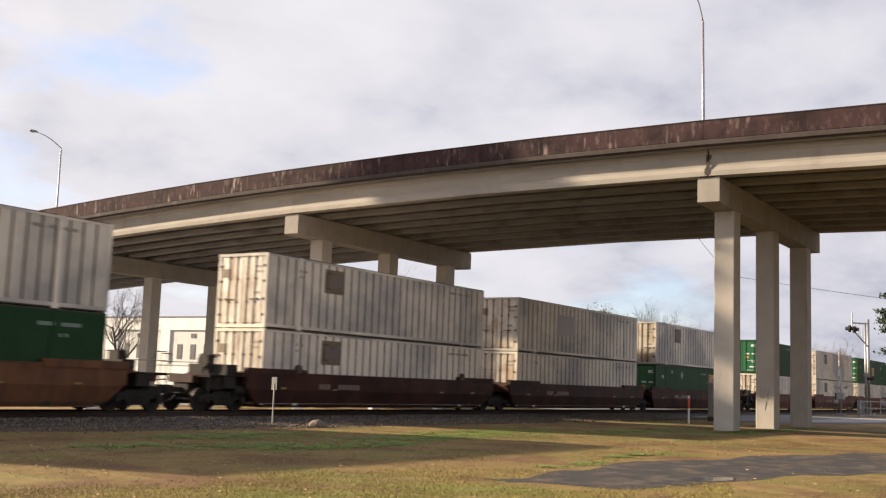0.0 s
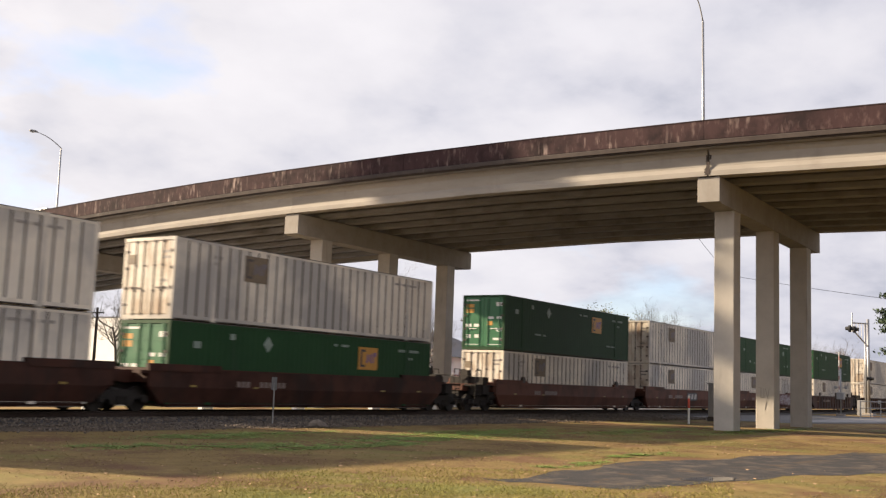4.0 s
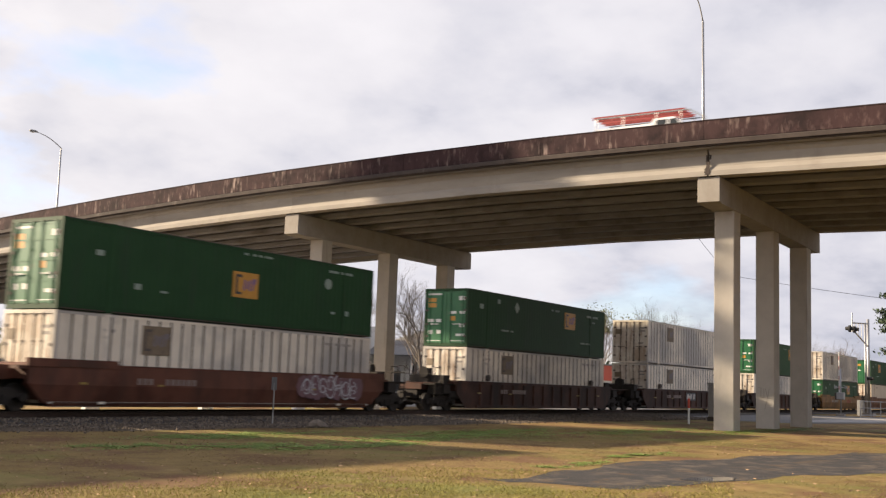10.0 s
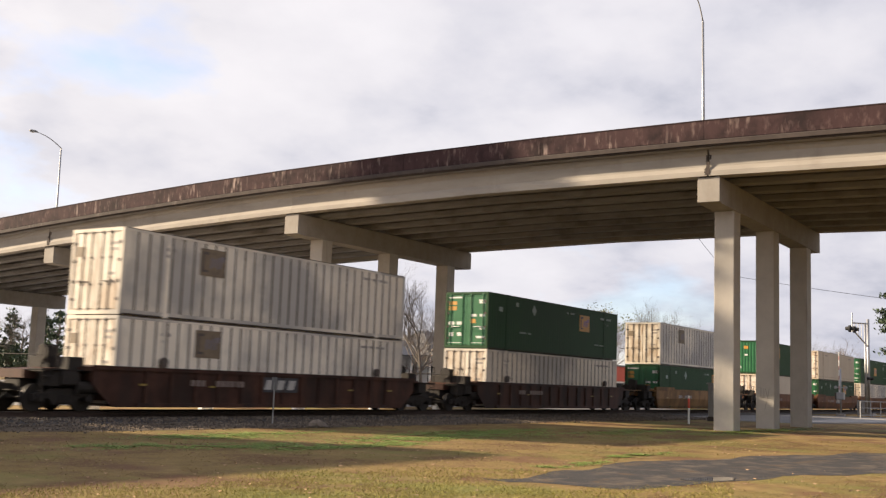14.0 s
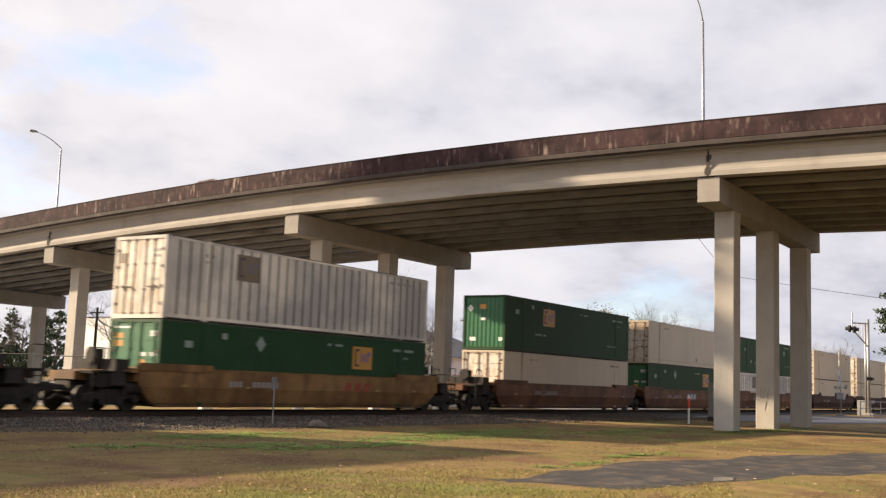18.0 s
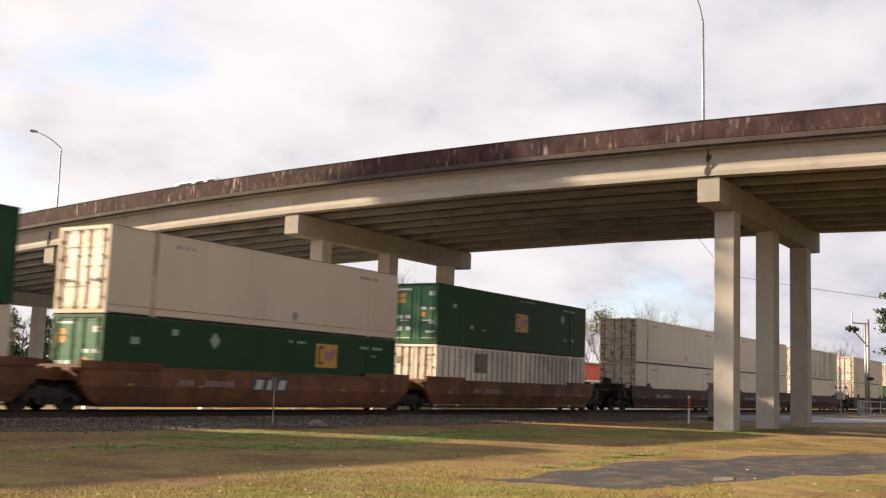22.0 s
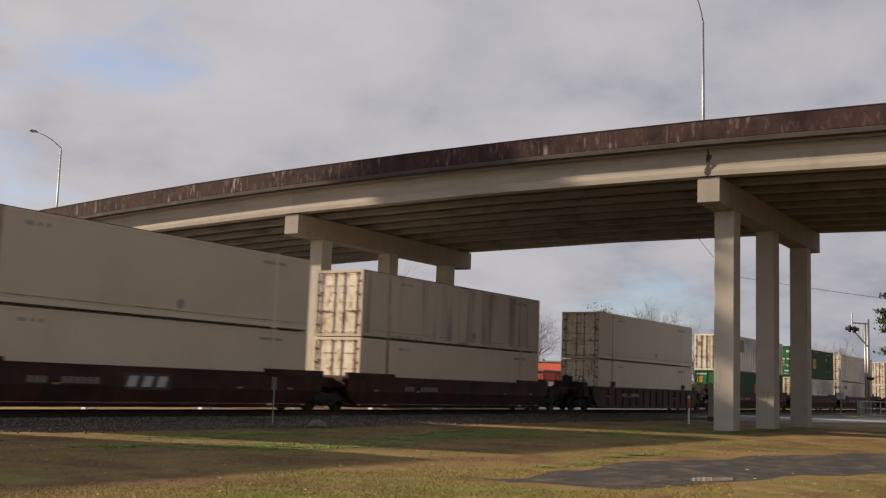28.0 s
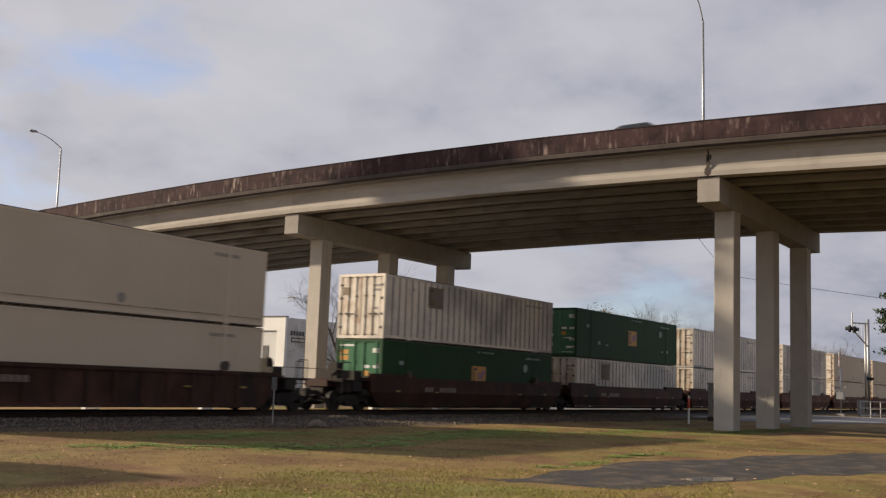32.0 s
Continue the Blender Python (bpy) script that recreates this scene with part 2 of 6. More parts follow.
M["smoothdoor"] = surface("rusty cream door paint", (0.66, 0.60, 0.50), (0.74, 0.68, 0.585), 1.5, 0.45, bump=0.08, stain=(0.34, 0.17, 0.075), stain_scale=1.6, stain_stretch=(3.0, 3.0, 0.9), stain_range=(0.53, 0.67), third=(0.5, 0.38, 0.25), third_scale=1.4, third_range=(0.52, 0.7), vary=0.08)
M["stained"] = surface("sooty cream paint", (0.46, 0.39, 0.295), (0.52, 0.445, 0.35), 0.4, 0.55, bump=0.03, stain=(0.20, 0.17, 0.145), stain_scale=0.7, stain_stretch=(2.0, 1, 0.12), stain_range=(0.5, 0.68), spec=0.2)
M["green"] = surface("green container paint", (0.012, 0.045, 0.015), (0.018, 0.06, 0.021), 0.7, 0.6, bump=0.03, stain=(0.022, 0.046, 0.024), stain_scale=0.8, stain_stretch=(2, 2, 0.3), stain_range=(0.55, 0.8), vary=0.12, spec=0.2)
# door-end green painted brighter than the sides, with sunlight put into the colour
M["greendoor_lit"] = surface("sunlit-toned green door paint", (0.015, 0.11, 0.04), (0.022, 0.14, 0.052), 1.5, 0.42, bump=0.05, stain=(0.10, 0.13, 0.08), stain_scale=1.5, stain_range=(0.6, 0.8))
M["sticker"] = surface("white sticker", (0.62, 0.62, 0.58), (0.72, 0.72, 0.68), 4, 0.5, bump=0)
M["marking"] = surface("grey lettering", (0.20, 0.26, 0.21), (0.27, 0.33, 0.28), 4, 0.6, bump=0)
M["darkmark"] = surface("dark lettering", (0.24, 0.215, 0.19), (0.31, 0.28, 0.25), 4, 0.6, bump=0)
M["orange"] = surface("orange emblem", (0.46, 0.225, 0.03), (0.54, 0.27, 0.045), 3, 0.5, bump=0)
M["emblem_dark"] = surface("emblem dark", (0.03, 0.03, 0.035), (0.05, 0.05, 0.055), 3, 0.5, bump=0)
M["emblem_purple"] = surface("emblem purple", (0.17, 0.10, 0.20), (0.22, 0.13, 0.25), 3, 0.5, bump=0)
M["brownpatch"] = surface("faded brown emblem", (0.155, 0.115, 0.075), (0.22, 0.165, 0.105), 5, 0.7, bump=0.05, stain=(0.10, 0.08, 0.065), stain_scale=3)
M["brown_dark"] = surface("faded emblem dark", (0.075, 0.06, 0.05), (0.11, 0.09, 0.075), 5, 0.7, bump=0)
M["brown_grey"] = surface("faded emblem grey", (0.15, 0.13, 0.14), (0.2, 0.175, 0.185), 5, 0.7, bump=0)
M["faded"] = surface("painted-out patch", (0.42, 0.395, 0.36), (0.46, 0.43, 0.395), 5, 0.7, bump=0)
M["dirtysteel"] = surface("dirty steel", (0.05, 0.042, 0.037), (0.11, 0.085, 0.07), 4, 0.75, bump=0.2)
M["postgrime"] = surface("grimy cream paint", (0.40, 0.32, 0.225), (0.50, 0.41, 0.30), 1.2, 0.6, bump=0.05, stain=(0.22, 0.15, 0.095), stain_scale=1.3, stain_stretch=(2, 2, 0.5), stain_range=(0.45, 0.65), spec=0.2)
M["railrust"] = surface("rust-flecked cream paint", (0.62, 0.54, 0.43), (0.70, 0.62, 0.51), 2, 0.6, bump=0.1, stain=(0.22, 0.10, 0.045), stain_scale=2.2, stain_range=(0.46, 0.6))
M["rusty"] = surface("rusty door hardware", (0.10, 0.05, 0.028), (0.20, 0.105, 0.055), 6, 0.8, bump=0.1)
M["truck"] = surface("grimy cast steel", (0.014, 0.011, 0.0085), (0.030, 0.023, 0.017), 4, 0.85, bump=0.3)
M["wheel"] = surface("wheel steel", (0.018, 0.016, 0.014), (0.045, 0.038, 0.032), 3, 0.6, 0.4, bump=0.1)
M["tread"] = surface("worn rail steel", (0.06, 0.052, 0.046), (0.10, 0.088, 0.078), 3, 0.6, 0.3, bump=0.05)
M["railside"] = surface("rusty rail", (0.035, 0.023, 0.017), (0.065, 0.040, 0.028), 5, 0.85, bump=0.2)
M["tie"] = surface("creosoted timber", (0.05, 0.04, 0.033), (0.10, 0.082, 0.066), 3, 0.9, stretch=(8, 1, 8), bump=0.5)


def well_paint(name, a, b, dirt):
    return surface(name, a, b, 0.7, 0.62, bump=0.08, stain=dirt, stain_scale=0.8, stain_stretch=(1.2, 1, 0.4), stain_range=(0.47, 0.66), third=tuple(0.6 * v for v in a), third_scale=0.5, third_range=(0.46, 0.62), spec=0.2)


M["well_maroon"] = well_paint("maroon well paint", (0.054, 0.021, 0.014), (0.074, 0.030, 0.019), (0.031, 0.019, 0.015))
M["well_red"] = well_paint("red-brown well paint", (0.118, 0.047, 0.030), (0.150, 0.062, 0.040), (0.075, 0.038, 0.027))
M["well_orange"] = well_paint("faded orange-brown well paint", (0.156, 0.069, 0.034), (0.195, 0.087, 0.043), (0.094, 0.047, 0.027))
M["well_yellow"] = well_paint("weathered yellow well paint", (0.234, 0.129, 0.048), (0.281, 0.156, 0.062), (0.117, 0.062, 0.031))
M["well_brown"] = well_paint("dark brown well paint", (0.062, 0.028, 0.019), (0.088, 0.040, 0.026), (0.030, 0.020, 0.016))
M["rim_rust"] = surface("rusty top chord", (0.17, 0.085, 0.03), (0.25, 0.13, 0.05), 2, 0.8, bump=0.1, stain=(0.07, 0.04, 0.025), stain_scale=1)
M["reflector"] = surface("dirty yellow reflector", (0.22, 0.15, 0.03), (0.30, 0.21, 0.05), 3, 0.3, bump=0)
M["bark"] = surface("grey bark", (0.12, 0.10, 0.085), (0.20, 0.175, 0.15), 6, 0.9, stretch=(1, 1, 0.3), bump=0.4)
M["pinebark"] = surface("pine bark", (0.08, 0.06, 0.045), (0.15, 0.11, 0.085), 6, 0.9, stretch=(1, 1, 0.3), bump=0.4)
M["needle"] = surface("pine needles", (0.022, 0.042, 0.018), (0.045, 0.07, 0.03), 0.8, 0.7, bump=0, island=True, vary=0.5)
M["oakleaf"] = surface("evergreen leaves", (0.035, 0.06, 0.02), (0.06, 0.09, 0.03), 0.8, 0.6, bump=0, island=True, vary=0.5)
M["budleaf"] = surface("sparse yellow-green leaves", (0.10, 0.11, 0.035), (0.15, 0.15, 0.05), 0.8, 0.7, bump=0, island=True, vary=0.4)
M["white_wall"] = surface("white painted block wall", (0.78, 0.765, 0.72), (0.84, 0.825, 0.785), 0.5, 0.8, bump=0.15, stain=(0.55, 0.53, 0.49), stain_scale=0.4, stain_range=(0.58, 0.85), stain_stretch=(1, 1, 0.4))
M["panel_wall"] = surface("pale grey wall panel", (0.58, 0.58, 0.56), (0.65, 0.65, 0.63), 0.5, 0.8, bump=0.15, stain=(0.48, 0.47, 0.45), stain_scale=0.6)
M["tan_wall"] = surface("tan stucco", (0.40, 0.36, 0.30), (0.47, 0.43, 0.36), 0.5, 0.85, bump=0.2, stain=(0.32, 0.28, 0.23), stain_scale=0.5)
M["roof"] = surface("grey roof", (0.16, 0.155, 0.15), (0.22, 0.21, 0.2), 1, 0.85)
M["red_wall"] = surface("red painted metal", (0.50, 0.075, 0.045), (0.58, 0.10, 0.06), 0.6, 0.6, stain=(0.36, 0.07, 0.05), stain_scale=0.5)
M["frame_dark"] = surface("dark frame", (0.05, 0.05, 0.05), (0.08, 0.08, 0.08), 3, 0.5, bump=0.05)
M["galv"] = surface("galvanised steel", (0.30, 0.30, 0.30), (0.40, 0.40, 0.40), 4, 0.45, 0.6, bump=0.05)
M["lamp_grey"] = surface("lamp housing", (0.17, 0.17, 0.17), (0.23, 0.23, 0.23), 4, 0.5, 0.3, bump=0.05)
M["white_post"] = surface("white plastic", (0.68, 0.67, 0.64), (0.75, 0.74, 0.71), 4, 0.5, bump=0.03)
M["faded_red"] = surface("faded red stripe", (0.45, 0.25, 0.22), (0.52, 0.30, 0.27), 4, 0.5, bump=0)
M["red_post"] = surface("red-orange plastic", (0.55, 0.06, 0.03), (0.62, 0.09, 0.05), 4, 0.5, bump=0.03)
M["black"] = surface("black rubber", (0.015, 0.015, 0.015), (0.03, 0.03, 0.03), 4, 0.75, bump=0.1)
M["cabinet"] = surface("aluminium cabinet", (0.30, 0.29, 0.27), (0.37, 0.36, 0.34), 1, 0.5, 0.2, stain=(0.17, 0.16, 0.15), stain_stretch=(2, 2, 0.3))
M["wire"] = surface("black cable", (0.03, 0.03, 0.03), (0.05, 0.05, 0.05), 4, 0.6, bump=0)
M["brick"] = surface("brown brick", (0.20, 0.10, 0.065), (0.27, 0.14, 0.09), 3, 0.9, bump=0.2)
M["car_white"] = surface("white car paint", (0.68, 0.68, 0.68), (0.74, 0.74, 0.74), 2, 0.25, bump=0)
M["car_red"] = surface("dark red car paint", (0.12, 0.028, 0.026), (0.15, 0.036, 0.032), 2, 0.25, bump=0)
M["car_dark"] = surface("dark grey car paint", (0.03, 0.03, 0.034), (0.05, 0.05, 0.055), 2, 0.25, bump=0)
M["ladder_red"] = surface("red fibreglass", (0.20, 0.02, 0.02), (0.26, 0.03, 0.028), 4, 0.5, bump=0)
M["tail"] = surface("red lens", (0.45, 0.02, 0.015), (0.5, 0.03, 0.02), 4, 0.2, bump=0)
M["glass"] = surface("dark glass", (0.015, 0.018, 0.02), (0.03, 0.034, 0.036), 1, 0.06, bump=0)
M["puddle"] = surface("shallow water", (0.02, 0.02, 0.02), (0.03, 0.03, 0.03), 1, 0.03, bump=0)
M["wellmark"] = surface("faded lettering", (0.165, 0.12, 0.10), (0.23, 0.172, 0.145), 4, 0.6, bump=0)
M["pink"] = surface("pink spray paint", (0.13, 0.07, 0.08), (0.17, 0.085, 0.095), 2, 0.6, bump=0)
M["spray"] = surface("pale spray paint", (0.42, 0.42, 0.43), (0.5, 0.5, 0.51), 2, 0.6, bump=0)

# ---- building blocks ----


def box(bm, x0, x1, y0, y1, z0, z1):
    v = [bm.verts.new((x, y, z)) for x in (x0, x1) for y in (y0, y1) for z in (z0, z1)]
    for f in ((0, 1, 3, 2), (4, 6, 7, 5), (0, 4, 5, 1), (2, 3, 7, 6), (0, 2, 6, 4), (1, 5, 7, 3)):
        bm.faces.new([v[i] for i in f])


def prism(bm, pts, axis, a, b):
    """Extrudes a closed outline along an axis ('x', 'y' or 'z') from a to b; the outline holds the two other axes in order."""
    def at(p, t):
        return {"x": (t, p[0], p[1]), "y": (p[0], t, p[1]), "z": (p[0], p[1], t)}[axis]
    lo, hi = [bm.verts.new(at(p, a)) for p in pts], [bm.verts.new(at(p, b)) for p in pts]
    n = len(pts)
    for i in range(n):
        bm.faces.new((lo[i], lo[(i + 1) % n], hi[(i + 1) % n], hi[i]))
    bm.faces.new(lo[::-1])
    bm.faces.new(hi)


def rod(bm, p, q, r0, r1=None, n=8):
    """A round bar from p to q."""
    p, q = Vector(p), Vector(q)
    r1 = r0 if r1 is None else r1
    d = (q - p).normalized()
    u = d.orthogonal().normalized()
    w = d.cross(u)
    rings = []
    for c, r in ((p, r0), (q, r1)):
        rings.append([bm.verts.new(c + (u * math.cos(2 * math.pi * i / n) + w * math.sin(2 * math.pi * i / n)) * r) for i in range(n)])
    for i in range(n):
        bm.faces.new((rings[0][i], rings[0][(i + 1) % n], rings[1][(i + 1) % n], rings[1][i]))
    bm.faces.new(rings[0][::-1])
    bm.faces.new(rings[1])


def tube(bm, pts, r0, r1=None, n=8):
    """A bent round bar through points, in one piece."""
    pts = [Vector(p) for p in pts]
    r1 = r0 if r1 is None else r1
    rings, u = [], None
    for i, p in enumerate(pts):
        d = (pts[min(i + 1, len(pts) - 1)] - pts[max(i - 1, 0)]).normalized()
        u = d.orthogonal() if u is None else u - d * u.dot(d)
        u.normalize()
        w = d.cross(u)
        r = r0 + (r1 - r0) * i / (len(pts) - 1)
        rings.append([bm.verts.new(p + (u * math.cos(2 * math.pi * k / n) + w * math.sin(2 * math.pi * k / n)) * r) for k in range(n)])
    for a, b in zip(rings, rings[1:]):
        for k in range(n):
            bm.faces.new((a[k], a[(k + 1) % n], b[(k + 1) % n], b[k]))
    bm.faces.new(rings[0][::-1])
    bm.faces.new(rings[-1])


def done(bm, name="mesh", bevel=0.0, smooth=False):
    if bevel:
        bmesh.ops.bevel(bm, geom=[e for e in bm.edges], offset=bevel, segments=1, affect="EDGES", clamp_overlap=True)
    bmesh.ops.recalc_face_normals(bm, faces=bm.faces)
    me = bpy.data.meshes.new(name)
    bm.to_mesh(me)
    bm.free()
    if smooth:
        for p in me.polygons:
            p.use_smooth = True
    return me


def part(name, shape, material, parent=None, label="", m=None, bevel=0.0, smooth=False):
    """Links a bmesh or a shared mesh as one object under its thing."""
    me = shape if isinstance(shape, bpy.types.Mesh) else done(shape, name, bevel, smooth)
    if not me.materials:
        me.materials.append(material)
    ob = new(name, me)
    if me.materials[0] != material:
        ob.material_slots[0].link = "OBJECT"
        ob.material_slots[0].material = material
    ob.parent = parent
    if m is not None:
        ob.matrix_basis = m
    if label:
        tagged(ob, label)
    return ob


def thing(name, label, category, group="", kind="", m=None):
    ob = new(name)
    if m is not None:
        ob.matrix_basis = m
    return tagged(ob, label, category, group, kind)


def shape(fn, *args, bevel=0.0, smooth=False):
    bm = bmesh.new()
    fn(bm, *args)
    return done(bm, "shape", bevel, smooth)


def box_mesh(*a, bevel=0.0):
    bm = bmesh.new()
    box(bm, *a)
    return done(bm, "box", bevel)


# ---- ground, roads, track ----


def sheet(name, xs, ys, z, material, label, category):
    bm = bmesh.new()
    g = [[bm.verts.new((x, y, z)) for y in ys] for x in xs]
    for i in range(len(xs) - 1):
        for j in range(len(ys) - 1):
            bm.faces.new((g[i][j], g[i + 1][j], g[i + 1][j + 1], g[i][j + 1]))
    return tagged(part(name, bm, material), label, category, kind="structure")


GRID = [-2500, -800, -300, -120, -60, -30, -10, 0, 10, 20, 30, 40, 60, 90, 140, 220, 400, 900, 2500]
sheet("ground", GRID, GRID, 0.0, M["ground"], "patchy dormant lawn, tan with green patches", "ground")


def patch(name, outline, z, material, label, category, jag=0.0, step=0.6):
    """A flat patch with an uneven edge."""
    pts = []
    for (x0, y0), (x1, y1) in zip(outline, outline[1:] + outline[:1]):
        n = max(1, int(math.hypot(x1 - x0, y1 - y0) / step)) if jag else 1
        for i in range(n):
            t = i / n
            x, y = x0 + (x1 - x0) * t, y0 + (y1 - y0) * t
            o = noise.noise((x * 0.55, y * 0.55, 1.7)) * jag + noise.noise((x * 2.3, y * 2.3, 4.1)) * jag * 0.15
            pts.append((x + o, y + o * 0.8))
    bm = bmesh.new()
    f = bm.faces.new([bm.verts.new((x, y, z)) for x, y in pts])
    bmesh.ops.triangulate(bm, faces=[f])
    if bm.faces[:] and bm.faces[:][0].normal.z < 0:
        bmesh.ops.reverse_faces(bm, faces=bm.faces)
    return tagged(part(name, bm, material), label, category, kind="structure")


patch("gravel_apron", [(-60, 25.2), (0, 24.6), (14, 24.2), (24, 23.4), (34, 22.9), (44, 23.4), (58, 24.4), (66, 25.2), (66, 36), (-60, 36)], 0.006, M["gravel"],
      "grey crushed-stone apron along the railway", "gravel", jag=0.7)
DRIVE = [(15.5, 9.2), (16.9, 9.5), (19.7, 9.5), (21.9, 10.0), (25.4, 9.55), (30.3, 8.2), (34.8, 6.6), (60, -3), (60, -12), (25.2, 4.7), (21.5, 6.1), (19.1, 6.6), (16.5, 7.2), (15.3, 8.5)]
patch("driveway", DRIVE, 0.005, M["asphalt"],
      "worn dark asphalt driveway with ragged edges", "driveway", jag=0.8, step=0.2)
patch("road_crossing", [(63.5, 24.6), (66, 17.5), (70.5, 16.5), (92, 12.0), (100, -200), (125, -200), (104, 20), (98, 26.5), (98, 70), (72, 70), (72, 32)], 0.02, M["crossing"],
      "worn grey asphalt road over the railway", "road")
patch("road_edge", [(71.2, 19.4), (71.2, 17.7), (84, 15.0), (112, 8.6), (112, 15), (98, 20.4)], 0.026, M["road"], "pale concrete road lane", "road")
patch("back_road", [(-40, 41), (140, 41), (140, 49), (-40, 49)], 0.02, M["road"], "pale concrete street behind the railway", "road")
patch("parking_lot", [(20, 52), (95, 52), (95, 128), (20, 128)], 0.014, M["road"], "pale concrete parking lot", "parking lot")

# puddle on the driveway
bm = bmesh.new()
vs = []
for i in range(28):
    a = 2 * math.pi * i / 28
    r = 1 + 0.35 * noise.noise((math.cos(a) * 1.6, math.sin(a) * 1.6, 3))
    vs.append(bm.verts.new((19.9 + 0.75 * r * math.cos(a) + 0.2 * math.sin(a), 6.95 + 0.26 * r * math.sin(a) - 0.25 * math.cos(a), 0.010)))
bm.faces.new(vs)
tagged(part("puddle", bm, M["puddle"]), "shallow rain puddle on the asphalt", "puddle")

TRACK_Y, RAIL_TOP = 29.42, 0.30


def rail_profile(bm, x0, x1):
    prism(bm, [(-0.07, -0.17), (0.07, -0.17), (0.07, -0.155), (0.012, -0.135), (0.012, -0.05), (0.036, -0.035), (0.036, -0.008), (0.028, 0.0), (-0.028, 0.0),
               (-0.036, -0.008), (-0.036, -0.035), (-0.012, -0.05), (-0.012, -0.135), (-0.07, -0.155)], "x", x0, x1)


track = thing("railway_track", "single railway track of rusty rails on timber ties", "railway track", kind="structure", m=pose(0, TRACK_Y, RAIL_TOP))
rail_mesh = shape(rail_profile, -400, 700)
for side in (-1, 1):
    part("rail", rail_mesh, M["railside"], track, m=pose(0, 0.7535 * side, 0))
    part("railhead", box_mesh(-400, 700, -0.026, 0.026, 0.0005, 0.003), M["tread"], track, "polished steel running surface", m=pose(0, 0.7535 * side, 0))
bm = bmesh.new()
prism(bm, [(-3.0, -0.285), (-1.75, -0.21), (-0.85, -0.20), (0.85, -0.20), (1.75, -0.21), (3.0, -0.285)], "x", -400, 700)
part("ballast", bm, M["shade_ballast"], track, "stone ballast darkened for the shade under the train")

# ---- overpass ----
BENTS = [-95.0, -73.0, -51.0, -29.5, -7.6, 15.65, 39.6, 60.8, 82.4, 104.4, 126.4, 148.4, 170.4, 192.4]
SKEW = [0, 0, 0, 0, 0, 0, -0.045, -0.045, -0.045, -0.045, -0.045, -0.045, -0.045, -0.045]
DECK_X0, DECK_X1 = 43.95, 62.4


TILT = 0.010  # the deck falls slightly towards its far edge


def crest(y):
    """Height of the parapet's top."""
    d = abs(y - 20.0)
    return 13.39 - (7.7e-4 * d * d if d < 42 else 7.7e-4 * 42 * 42 + 0.0647 * (d - 42))


bridge = thing("overpass", "weathered concrete highway overpass on square columns", "bridge")


def sweep(bm, prof, y0, y1, n=1):
    """Sweeps an outline of (x, drop below the parapet's top) along the bridge."""
    rows = []
    for k in range(n + 1):
        y = y0 + (y1 - y0) * k / n
        rows.append([bm.verts.new((x, y, crest(y) - d - TILT * (x - 45))) for x, d in prof])
    m = len(prof)
    for a, b in zip(rows, rows[1:]):
        for i in range(m):
            bm.faces.new((a[i], a[(i + 1) % m], b[(i + 1) % m], b[i]))
    bm.faces.new(rows[0][::-1])
    bm.faces.new(rows[-1])


def girder_profile(cx, web=0.09):
    h = 1.17
    left = [(-0.30, 0), (-0.30, 0.13), (-web, 0.26), (-web, h - 0.42), (-0.31, h - 0.22), (-0.31, h)]
    top = 1.19
    pts = [(cx + x, top + d) for x, d in left] + [(cx - x, top + d) for x, d in left[::-1]]
    return pts


